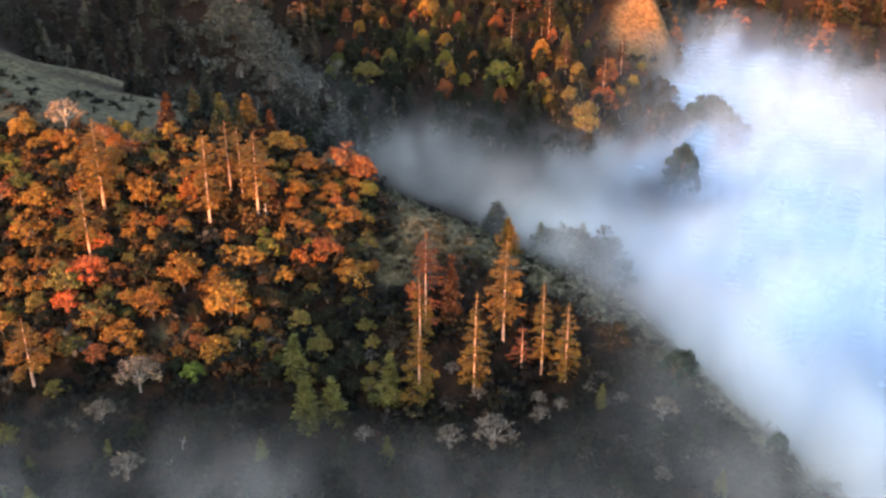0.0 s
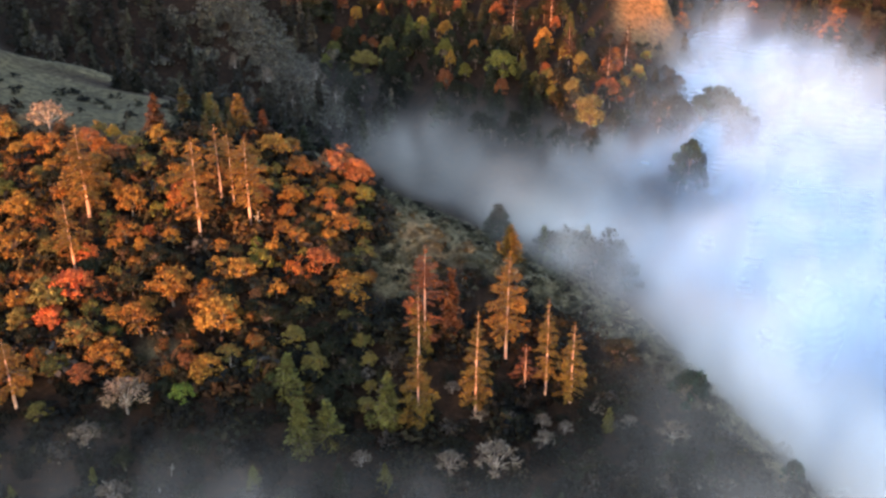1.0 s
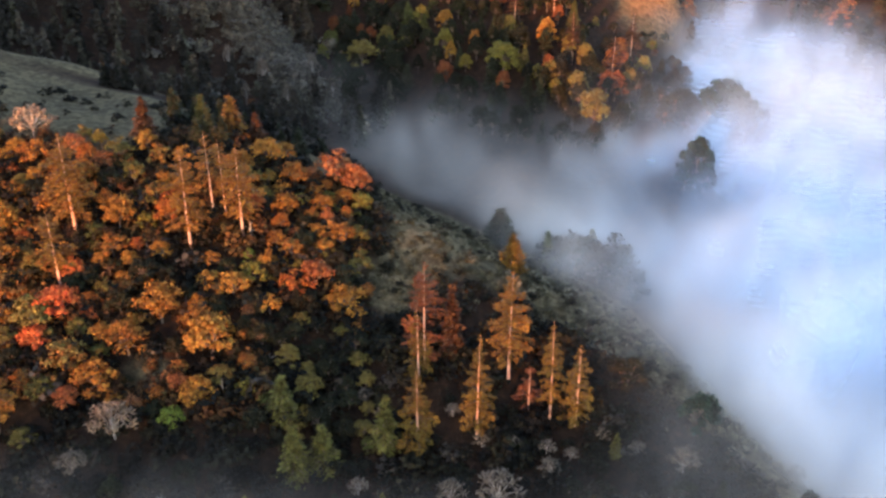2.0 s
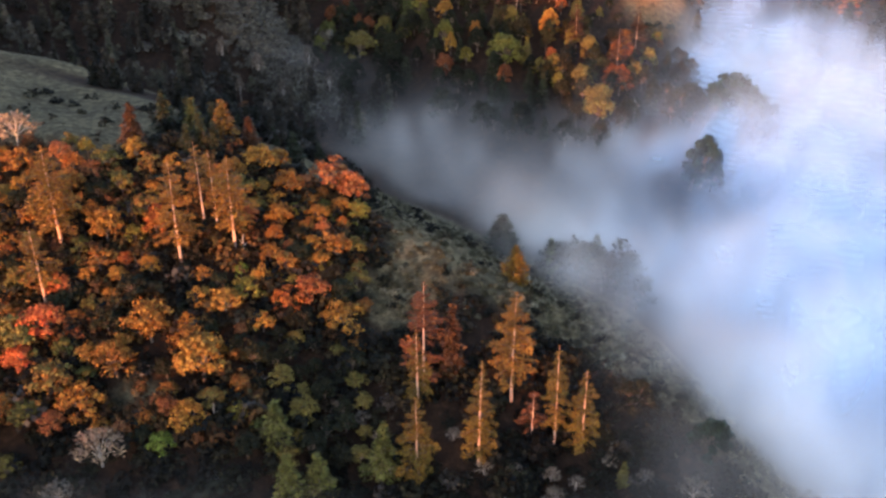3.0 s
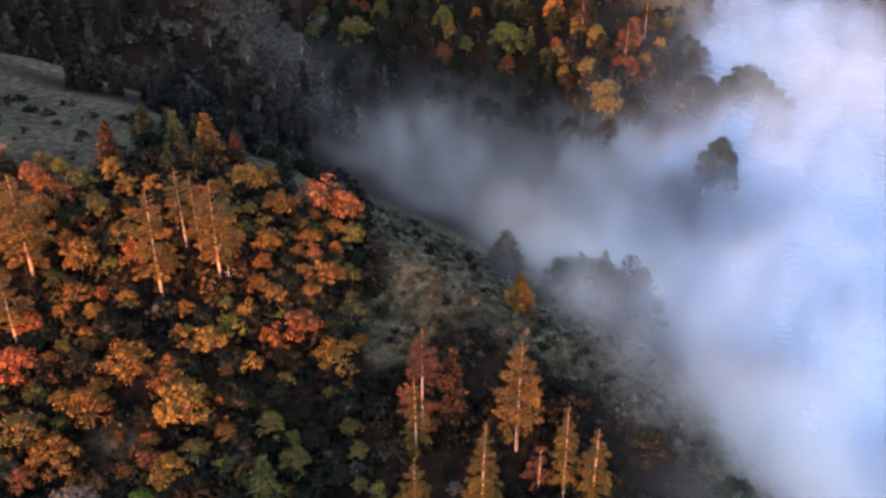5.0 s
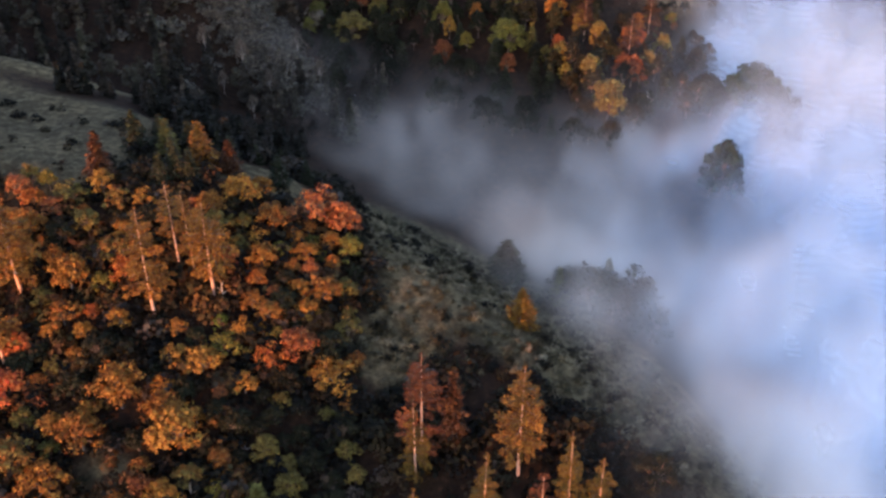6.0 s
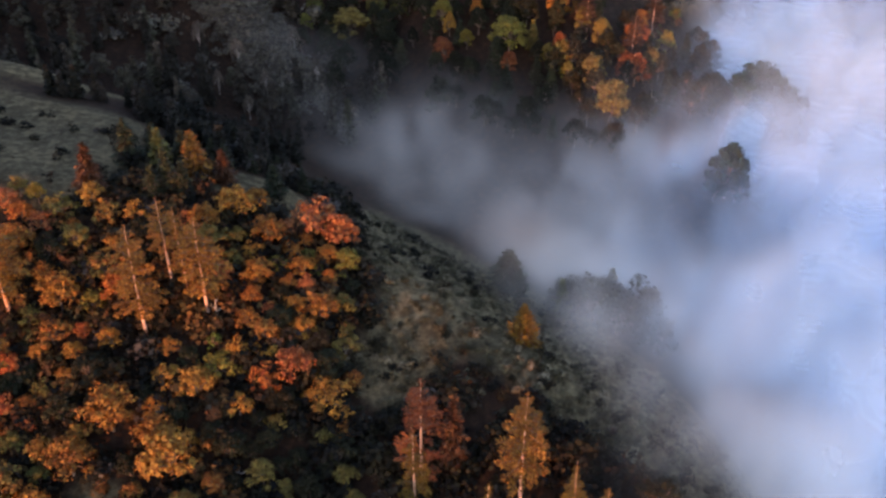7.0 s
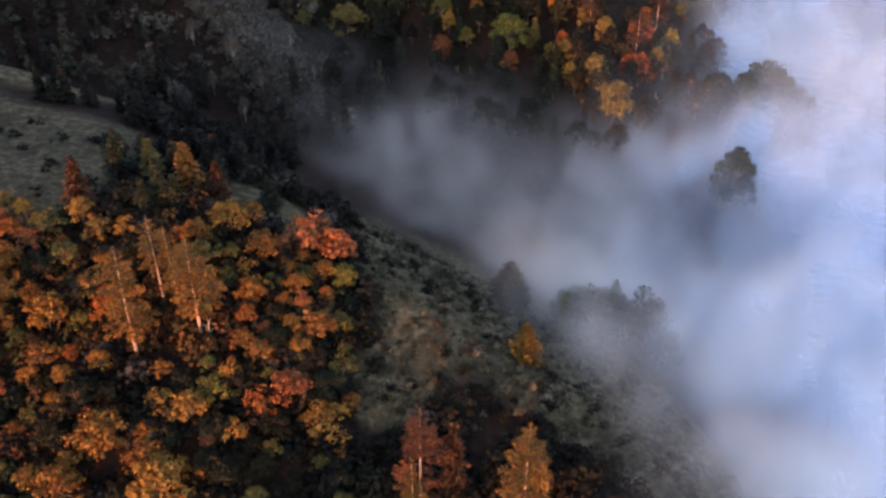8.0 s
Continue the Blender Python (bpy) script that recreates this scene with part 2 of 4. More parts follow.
def land(x, y):
    """The ground's height."""
    x, y = np.asarray(x, float), np.asarray(y, float)
    top = line(x, [-300, -200, -150, -115, -83, -67, -47, -34, -20, -8, 5, 15, 25, 38, 47, 55, 65, 90, 140], [96, 78, 60, 41, 35.5, 35.5, 31.5, 30, 22, 16.5, 15, 12, 10, 6.5, 4, 2, -2, -11, -16])
    fall = line(x, [-80, -67, -50, -20, 5, 15, 30, 60], [0.52, 0.52, 0.5, 0.37, 0.255, 0.25, 0.14, 0.1])
    back = line(x, [-110, -70, -30, 0, 40], [0.55, 0.55, 0.5, 0.42, 0.3])
    d = y - crest_y(x)
    flat = line(x, [-85, -66, -52, -40, -28, -18], [34, 30, 14, 8, 6, 0])        # the open spur runs level before it drops
    e = np.where(d < 0, d, 0.5 * ((d - flat) + np.sqrt((d - flat) ** 2 + 1)))
    ridge = top - np.where(d < 0, fall, back) * (np.sqrt(e * e + 36) - 6) - 0.15 * np.clip(d, 0, flat)
    floor_near = line(x, [-60, 0, 40, 60, 100], [-3, -4, -3, -6, -16], 15)
    floor_back = line(x, [-150, -90, -60, -40, 0, 60, 120], [20, 14, 9, 3, -5, -12, -16], 12)
    w = 1 / (1 + np.exp(-np.clip(d, -200, 200) / 15))
    floor = floor_near * (1 - w) + floor_back * w
    z = soft_max(ridge, floor, 5)
    foot = line(x, [-150, -100, -82, -60, -40, -15, -3, 20, 44, 66, 80, 96, 118, 142, 161, 190, 300], [285, 290, 288, 302, 322, 316, 284, 260, 243, 256, 278, 335, 357, 314, 272, 250, 220])
    rise = 0.42 * 0.5 * ((y - foot) + np.sqrt((y - foot) ** 2 + 200))
    z = z + 62 * np.tanh(rise / 62)
    # unseen hill added behind the view, humped to keep low sun off the hollow
    along, off = x * SUN_WAY.y - y * SUN_WAY.x, (x * SUN_WAY.x + y * SUN_WAY.y) - 410
    z = z + (53 + 10.5 * np.exp(-((along - 81) / 11) ** 2) + 5 * np.exp(-((along - 20) / 12) ** 2) + 0.14 * np.clip(40 - along, 0, 150)) * np.exp(-(off / 110) ** 2) * np.exp(-(along / 1500) ** 4)
    z = z + 5 * np.exp(-((x + 95) / 24) ** 2 - ((y - 262) / 9) ** 2)
    z = z + 9 * np.exp(-((x - 68) / 12) ** 2 - ((y - 256) / 12) ** 2) + 10 * np.exp(-((x - 82) / 15) ** 2 - ((y - 292) / 12) ** 2)
    z = z + 11 * np.exp(-((x - 80) / 14) ** 2 - ((y - 376) / 14) ** 2) * (1 + 0.2 * np.sin(x / 4.0 + y / 6.0))              # the bare brow that ends the far hill
    z = z + 5 * gully_spur(x, y)
    near = np.exp(-((x / 300) ** 2) - ((y - 220) / 260) ** 2)
    return z + ripple(x, y) * (0.7 * near + 3 * (1 - near))


def dry_brow(x, y):
    """1 on the straw-covered, sunlit end of the far hill."""
    return np.clip(1.4 * np.exp(-((x - 74.5 - 0.3 * (y - 360)) / 11) ** 2 - ((y - 360) / 22) ** 2), 0, 1)


def open_grass(x, y):
    """1 on the bare slopes behind the crest and on the open spur, 0 under the wood."""
    d = y - crest_y(x)
    slope = 1 / (1 + np.exp(-(x + 13 + 0.15 * d) / 2.0)) / (1 + np.exp((x - 60) / 6.0)) / (1 + np.exp(-(d + 8) / 3.0)) / (1 + np.exp((d - 42) / 5.0))
    spur = 1 / (1 + np.exp((x + 58) / 4.0)) / (1 + np.exp(-(d + 9) / 3.0)) / (1 + np.exp((d - 38) / 4.0))
    rim = 1.3 * np.exp(-((x + 31) / 10) ** 2 - ((d - 4) / 5) ** 2) + 1.3 * np.exp(-((x + 34) / 8) ** 2 - ((d - 10) / 5) ** 2)
    apron = 1.25 * np.exp(-((x + 8) / 7) ** 2 - ((y - 179) / 9) ** 2)
    ledge = 1.2 * np.exp(-((x + 92) / 22) ** 2 - ((y - 262) / 7) ** 2)
    earth = 0.8 * np.exp(-((x + 50.5) / 6) ** 2 - ((y - 153.5) / 4) ** 2)                         # a bare patch between the trees
    return np.clip(slope + spur + rim + apron + ledge + dry_brow(x, y) + earth, 0, 1)


def sheet(name, verts, quads, mat, attributes=()):
    """A mesh object from arrays of places and of four-cornered faces, with float attributes per corner point."""
    me = bpy.data.meshes.new(name)
    me.vertices.add(len(verts))
    me.vertices.foreach_set("co", np.ascontiguousarray(verts, np.float32).ravel())
    me.loops.add(quads.size)
    me.loops.foreach_set("vertex_index", np.ascontiguousarray(quads, np.int32).ravel())
    me.polygons.add(len(quads))
    me.polygons.foreach_set("loop_start", np.arange(0, quads.size, 4, dtype=np.int32))
    for key, values in attributes:
        me.attributes.new(key, "FLOAT", "POINT").data.foreach_set("value", np.ascontiguousarray(values, np.float32))
    me.materials.append(mat)
    me.update(calc_edges=True)
    me.validate()
    return me


def grid(xs, ys):
    gx, gy = np.meshgrid(xs, ys)
    i = np.arange(len(xs) * len(ys)).reshape(len(ys), len(xs))
    return gx.ravel(), gy.ravel(), np.stack([i[:-1, :-1], i[:-1, 1:], i[1:, 1:], i[1:, :-1]], -1).reshape(-1, 4)


def graded(lo, hi, fine_lo, fine_hi, step, growth=1.25):
    mid = list(np.arange(fine_lo, fine_hi + step / 2, step))
    s, a = step, fine_hi
    up, down = [], []
    while a < hi:
        s *= growth
        a += s
        up.append(min(a, hi))
    s, a = step, fine_lo
    while a > lo:
        s *= growth
        a -= s
        down.append(max(a, lo))
    return np.array(down[::-1] + mid + up)


gx, gy, gq = grid(graded(-3000, 3000, -140, 190, 2.2, 1.12), graded(-3000, 3000, 90, 400, 2.2, 1.12))
gz = land(gx, gy)
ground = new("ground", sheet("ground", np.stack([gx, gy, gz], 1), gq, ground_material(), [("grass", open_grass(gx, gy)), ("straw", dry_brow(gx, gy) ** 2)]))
for p in ground.data.polygons:
    p.use_smooth = True
tagged(ground, "wooded hillside with dark soil and dry grass slopes", "hillside", kind="structure")


# ---------------------------------------------------------------- trees
def part(name, me, parent, mat=None):
    ob = new(name, me)
    ob.parent = parent
    if mat is not None:
        ob.material_slots[0].link = "OBJECT"
        ob.material_slots[0].material = mat
    return ob


def tube(path, radii, sides=6):
    """Points and faces of a tapered limb along a path."""
    path = [Vector(p) for p in path]
    verts, quads = [], []
    for i, p in enumerate(path):
        way = (path[min(i + 1, len(path) - 1)] - path[max(i - 1, 0)]).normalized()
        side = way.orthogonal().normalized()
        other = way.cross(side)
        for k in range(sides):
            a = 2 * math.pi * k / sides
            verts.append(p + (side * math.cos(a) + other * math.sin(a)) * radii[i])
    for i in range(len(path) - 1):
        for k in range(sides):
            quads.append((i * sides + k, i * sides + (k + 1) % sides, (i + 1) * sides + (k + 1) % sides, (i + 1) * sides + k))
    return verts, quads


def limbs(name, tubes, mat):
    verts, quads = [], []
    for path, radii in tubes:
        v, q = tube(path, radii)
        quads += [tuple(i + len(verts) for i in f) for f in q]
        verts += [tuple(p) for p in v]
    return sheet(name, np.array(verts), np.array(quads), mat)


def blades(centres, normals, sizes, rng, stretch=1.0, along=None):
    """Leaf sprays: one four-cornered, slightly folded blade at each centre."""
    n = len(centres)
    normals = normals / np.linalg.norm(normals, axis=1, keepdims=True)
    a = rng.normal(size=(n, 3)) if along is None else along + 0.25 * rng.normal(size=(n, 3))
    u = a - normals * (a * normals).sum(1, keepdims=True)
    u /= np.linalg.norm(u, axis=1, keepdims=True)
    v = np.cross(normals, u)
    s = sizes[:, None]
    jag = 0.7 + 0.6 * rng.random((n, 4, 1))
    corners = np.stack([u * s * stretch, v * s, -u * s * stretch, -v * s], 1) * jag
    corners[:, 0] += normals * s * 0.25
    corners[:, 2] -= normals * s * 0.25
    verts = (centres[:, None] + corners).reshape(-1, 3)
    return verts, np.arange(4 * n).reshape(n, 4)


def ball_points(n, rng):
    p = rng.normal(size=(n, 3))
    return p / np.linalg.norm(p, axis=1, keepdims=True)


def broadleaf_shape(seed, clumps=24, leaves=48, leaf=0.25, spread=3.6, height=8.0, crown_low=0.35):
    """A round-headed tree of unit plan: trunk, forked limbs that each end in a clump of leaf sprays."""
    rng = np.random.default_rng(seed)
    tips, radii = [], []
    for i in range(clumps):
        turn, out = 2.399 * i + rng.normal() * 0.3, math.sqrt((i + 0.5) / clumps)
        dome = height * (crown_low + (1 - crown_low) * math.sqrt(max(0.05, 1 - 0.85 * out * out))) - 1.2
        z = dome - (0 if i % 3 else height * 0.22 * rng.random()) + rng.normal() * 0.55
        reach = spread * out * (0.85 + 0.3 * rng.random())
        tips.append((reach * math.cos(turn), reach * math.sin(turn), z))
        radii.append(0.62 + 0.7 * rng.random() + 0.25 * (1 - out))
    fork = Vector((rng.normal() * 0.3, rng.normal() * 0.3, height * 0.28))
    tubes = [([(0, 0, -0.6), (0.05, 0, height * 0.12), tuple(fork)], [0.34, 0.27, 0.22])]
    for t in tips:
        bend = fork.lerp(Vector(t), 0.5) + Vector((0, 0, 0.5))
        tubes.append(([tuple(fork), tuple(bend), t], [0.15, 0.09, 0.03]))
    centres, normals = [], []
    for t, r in zip(tips, radii):
        d = ball_points(leaves, rng)
        d[:, 2] = np.where(d[:, 2] < -0.35, -d[:, 2], d[:, 2])
        lump = r * (0.5 + 0.75 * rng.random((leaves, 1)) ** 0.7)
        centres.append(np.array(t) + d * lump * np.array([1.05, 1.05, 0.85]))
        normals.append(d + 0.45 * rng.normal(size=d.shape) + np.array([0, 0, 0.25]))
    centres, normals = np.concatenate(centres), np.concatenate(normals)
    v, q = blades(centres, normals, leaf * (0.6 + 0.8 * rng.random(len(centres))), rng, 1.2)
    return tubes, v, q


def conifer_shape(seed, height=18.0, bare=0.35, width=3.6, whorls=22, arms=6, per_arm=11, needle=0.42, droop=0.25, ragged=0.35, point=0.8, stretch=1.5, inner=0.2):
    """A conifer: straight trunk, whorls of drooping arms clothed with needle sprays, bare below."""
    rng = np.random.default_rng(seed)
    lean = rng.normal(size=2) * 0.01 * height
    tubes = [([(0, 0, -0.8), (lean[0] * 0.3, lean[1] * 0.3, height * 0.5), (lean[0], lean[1], height)], [height * 0.019 + 0.06, height * 0.014 + 0.04, 0.04])]
    centres, normals, ways = [], [], []
    for i in range(whorls):
        f = i / (whorls - 1)
        z0 = height * (bare + (0.98 - bare) * f)
        reach = width * ((1 - f) ** point * 0.92 + 0.08) * (0.55 + 0.45 * min(1.0, f * 4 + 0.35))
        for k in range(arms):
            if rng.random() < ragged * (0.9 - 0.5 * f):
                continue
            turn = 2 * math.pi * (k + 0.5 * (i % 2)) / arms + rng.normal() * 0.3
            r = reach * (0.65 + 0.5 * rng.random())
            out = np.array([math.cos(turn), math.sin(turn), 0.0])
            tip = np.array([0, 0, z0]) + out * r - np.array([0, 0, droop * r * (1.2 - f)])
            root = np.array([lean[0] * z0 / height, lean[1] * z0 / height, z0])
            if r > 1.2:
                tubes.append(([tuple(root), tuple(root * 0.5 + tip * 0.5 + np.array([0, 0, 0.12])), tuple(tip)], [0.06, 0.045, 0.02]))
            n = max(3, int(per_arm * r / width + 2))
            g = (np.arange(n) + rng.random(n)) / n
            g = inner + (1.05 - inner) * g
            side = np.cross(out, [0, 0, 1.0])
            sway = rng.normal(size=(n, 1)) * 0.16 * r * (0.4 + 0.6 * g[:, None])
            centres.append(root + (tip - root) * g[:, None] + side * sway + rng.normal(size=(n, 3)) * 0.1)
            normals.append(np.array([0, 0, 1.0]) + 0.55 * rng.normal(size=(n, 3)) + out * 0.35)
            ways.append(np.repeat(out[None], n, 0))
    centres, normals, ways = np.concatenate(centres), np.concatenate(normals), np.concatenate(ways)
    v, q = blades(centres, normals, needle * (0.6 + 0.7 * rng.random(len(centres))), rng, stretch, ways)
    return tubes, v, q


def bare_shape(seed, height=7.0, spread=3.2, twigs=420):
    """A leafless shrubby tree: trunk, forking limbs and a haze of fine pale twigs."""
    rng = np.random.default_rng(seed)
    tubes = [([(0, 0, -0.5), (0.1, 0, height * 0.3)], [0.2, 0.15])]
    centres, normals, ways = [], [], []
    for i in range(14):
        turn, out = 2.399 * i, math.sqrt((i + 0.5) / 14)
        tip = np.array([spread * out * math.cos(turn), spread * out * math.sin(turn), height * (0.98 - 0.45 * out * out) + rng.normal() * 0.3])
        root = np.array([0.1, 0, height * 0.3])
        tubes.append(([tuple(root), tuple(root * 0.45 + tip * 0.55 + np.array([0, 0, 0.4])), tuple(tip)], [0.09, 0.06, 0.02]))
        n = twigs // 14
        d = ball_points(n, rng)
        centres.append(tip + d * (0.35 + 0.75 * rng.random((n, 1))))
        ways.append(d + np.array([0, 0, 0.5]))
        normals.append(ball_points(n, rng))
    centres, normals, ways = np.concatenate(centres), np.concatenate(normals), np.concatenate(ways)
    v, q = blades(centres, normals, 0.1 + 0.1 * rng.random(len(centres)), rng, 3.0, ways)
    return tubes, v, q


def template(name, shape, bark_mat, leaf_mat):
    tubes, v, q = shape
    return limbs(name + "_trunk", tubes, bark_mat), sheet(name + "_crown", v, q, leaf_mat)


OAKS = [template("oak", broadleaf_shape(10 + i, 20 + 3 * (i % 3), spread=3.2 + 0.35 * (i % 4), height=7.2 + 0.5 * (i % 3)), BARK["oak"], LEAF["autumn"]) for i in range(6)]
FIRS = [template("fir", conifer_shape(50 + i, 10.0, 0.05, 2.6, 20, 8, 15, 0.22, 0.3, 0.06, 0.95, 1.8), BARK["oak"], LEAF["fir"]) for i in range(4)]
ROUNDS = [template("round", broadleaf_shape(80 + i, 30, 58, 0.27, 3.9, 8.6, 0.16), BARK["oak"], LEAF["deep"]) for i in range(4)]
BARES = [template("bare", bare_shape(70 + i), BARK["snag"], LEAF["pale"]) for i in range(3)]
TREES = {
    "oak": (OAKS, 8.0, "broadleaf_tree", "tree"),
    "fir": (FIRS, 10.0, "fir_tree", "conifer"), "bare": (BARES, 7.0, "bare_tree", "tree"), "shrub": (OAKS, 8.0, "shrub", "shrub"), "round": (ROUNDS, 9.0, "broadleaf_tree", "tree"), "far": (ROUNDS, 9.0, "hillside_tree", "tree"),
}
counts = {}
made_at = []


def tree(kind, x, y, height, leaf=None, label="", group="", width=1.0):
    """One tree on the ground at x, y: an Empty at its foot with a trunk and a crown."""
    shapes, size, name, category = TREES[kind]
    k = counts[kind] = counts.get(kind, 0) + 1
    trunk, crown = shapes[k % len(shapes)]
    s = height / size
    base = new(name)
    base.empty_display_size = 0.5
    base.matrix_basis = pose(x, y, float(land(x, y)) - 0.1, 0, 0, k * 137.5) @ Matrix.Diagonal((s * width, s * width, s, 1))
    part("trunk", trunk, base)
    part("crown", crown, base, mat=LEAF[leaf] if leaf else None)
    made_at.append((x, y, 0.55 * height * width if kind in ("oak", "bare", "shrub") else 0.2 * height * width))
    return tagged(base, label, category, group)


def to_top(x, y, top):
    return top - float(land(x, y))


def bough_mesh(seed, first=0.22, twigs=15, needles=4):
    """A pine's bough, 1 long along x: a bent stick with side twigs that carry flat sprays of needles."""
    rng = np.random.default_rng(seed)
    sag = 0.05 + 0.07 * rng.random()
    stick = [(0, 0, 0), (0.35, 0.02 * rng.normal(), sag), (0.7, 0.03 * rng.normal(), sag * 0.8), (1.0, 0.03 * rng.normal(), 0.02)]
    sv, sq = tube(stick, [0.013, 0.011, 0.007, 0.003], 4)
    centres, ways = [], []
    for i in range(twigs):
        g = first + (1 - first) * (i + 0.7 * rng.random()) / twigs
        side = 1 if i % 2 else -1
        reach = (0.12 + 0.2 * math.sin(math.pi * min(1.0, 1.1 * g))) * (0.6 + 0.7 * rng.random())
        way = np.array([0.55 + 0.3 * rng.random(), side, 0.12 * rng.normal()])
        way /= np.linalg.norm(way)
        root = np.array([g, 0.0, sag * 0.8 * (1 - g) + 0.02])
        for k in range(needles):
            centres.append(root + way * reach * (k + 0.6) / needles + rng.normal(size=3) * 0.012)
            ways.append(way)
    for g in (0.86, 0.95, 1.03):
        centres.append(np.array([g, 0.0, 0.03]))
        ways.append(np.array([1.0, 0.0, 0.1]))
    centres, ways = np.array(centres), np.array(ways)
    up = np.array([0, 0, 1.0]) + 0.5 * rng.normal(size=centres.shape)
    v, q = blades(centres, up, 0.034 * (0.7 + 0.7 * rng.random(len(centres))), rng, 2.3, ways)
    me = sheet("pine_bough", np.concatenate([np.array([tuple(c) for c in sv]), v]), np.concatenate([np.array(sq), q + len(sv)]), BARK["oak"])
    me.materials.append(LEAF["pine"])
    me.polygons.foreach_set("material_index", np.array([0] * len(sq) + [1] * len(q), np.int32))
    return me


BOUGHS = [bough_mesh(30 + i) for i in range(6)]
FULL_BOUGHS = [bough_mesh(40 + i, 0.04, 18) for i in range(6)]


def pine(x, y, top, radius, bare, leaf, label, group, ragged=0.12, point=0.75):
    """A pine: a straight tapered trunk, bare below, and whorls of boughs that rise at the top and droop lower down."""
    k = counts["pine"] = counts.get("pine", 0) + 1
    rng = np.random.default_rng(300 + k)
    height = to_top(x, y, top)
    base = new("pine_tree")
    base.empty_display_size = 0.5
    base.matrix_basis = pose(x, y, float(land(x, y)) - 0.1, 0, 0, k * 137.5)
    lean = rng.normal(size=2) * 0.012 * height
    stem = [(lean[0] * f * f, lean[1] * f * f, height * f - 0.6 * (f == 0)) for f in (0.0, 0.25, 0.5, 0.75, 1.0)]
    thick = 0.055 + 0.0022 * height + 0.05 * radius
    part("trunk", limbs("pine_trunk", [(stem, [thick, thick * 0.82, thick * 0.55, thick * 0.24, 0.015])], BARK["pine"]), base)
    whorls = int(height * (1 - bare) * 0.95)
    for i in range(whorls):
        f = i / (whorls - 1)
        z = height * (bare + (0.985 - bare) * f)
        swell = 0.62 + 0.38 * min(1.0, 2.6 * f + 0.1)
        reach = radius * ((1 - f) ** point * swell * 1.08 + 0.1)
        arms = 6 if f < 0.8 else 5
        for a in range(arms):
            if rng.random() < ragged * (1.4 - 0.9 * f):
                continue
            turn = 360 * (a + 0.5 * (i % 2)) / arms + rng.normal() * 14
            rise = -16 + 42 * f ** 1.5 + rng.normal() * 6 + (20 if f > 0.93 else 0)
            bough = part("bough", (FULL_BOUGHS if f > 0.4 else BOUGHS)[int(rng.integers(6))], base)
            g = z / height
            size = reach * (0.68 + 0.6 * rng.random())
            bough.matrix_basis = pose(lean[0] * g * g, lean[1] * g * g, z + 0.16 * rng.normal(), rng.normal() * 12, -rise, turn) @ Matrix.Diagonal((size, size * (1.0 + 0.5 * f), size, 1))
            if leaf:
                bough.material_slots[1].link = "OBJECT"
                bough.material_slots[1].material = LEAF[leaf]
    made_at.append((x, y - 4.0, 4.2))
    made_at.append((x, y, 0.2 * height))
    return tagged(base, label, "pine tree", group)


# tall pines on the slope: place, height of the tip above the hollow, crown's radius, bare share of the trunk
for x, y, top, radius, bare in ((-47.3, 177, 42.8, 4.1, 0.3), (-44.6, 186, 42.4, 2.7, 0.5), (-42.0, 185, 41.2, 2.4, 0.52), (-38.4, 182, 40.9, 4.4, 0.27), (-69.2, 179.3, 44.7, 4.9, 0.22),
                                (-69.3, 168.4, 34.4, 4.3, 0.36), (-72.6, 142.3, 20.5, 4.2, 0.28), (11.3, 154.5, 29.8, 4.0, 0.3)):
    pine(x, y, top, radius, bare, None, "tall pine with a pale bare trunk, lit orange by low sun", "pines on the slope")
for x, y, top, radius, bare in ((5.5, 142.6, 25.8, 3.0, 0.17), (-4.2, 142.5, 18.6, 3.5, 0.12), (-4.3, 155, 23.4, 2.6, 0.1), (17.7, 145.6, 26.3, 2.6, 0.25), (21.8, 144.2, 22.3, 3.2, 0.15)):
    pine(x, y, top, radius, bare, "gold_pine", "slender pine with sunlit branches above dark undergrowth", "pines on the slope", 0.1, 0.9)
# rust-coloured trees among them
for x, y, top, radius in ((-3.3, 157.5, 30.3, 3.6), (14.3, 147.8, 16.0, 2.6)):
    pine(x, y, top, radius, 0.2, "dark_rust", "sparse rust-red pine on the wooded slope", "rusty conifers", 0.4, 0.6)
for x, y, top, width, leaf in ((1.6, 160.5, 24.0, 0.8, "brown_fir"), (-60.5, 201.3, 44.0, 1.3, "brown_fir"), (-40.0, 211.5, 37.0, 1.5, "brown_fir")):
    tree("fir", x, y, to_top(x, y, top), leaf, "rust-brown conifer on the wooded slope", "rusty conifers", width)
for x, y, top, radius in ((41.0, 312.5, 33.0, 2.6), (52.5, 304.0, 27.5, 2.8), (37.5, 338.0, 42.0, 2.6), (24.0, 333.0, 37.0, 2.4), (60.5, 318.0, 31.0, 2.6)):
    pine(x, y, top, radius * 1.2, 0.16, "brown_fir", "tall rust-brown pine on the far hillside", "tall pines of the far hillside", 0.08, 0.55)
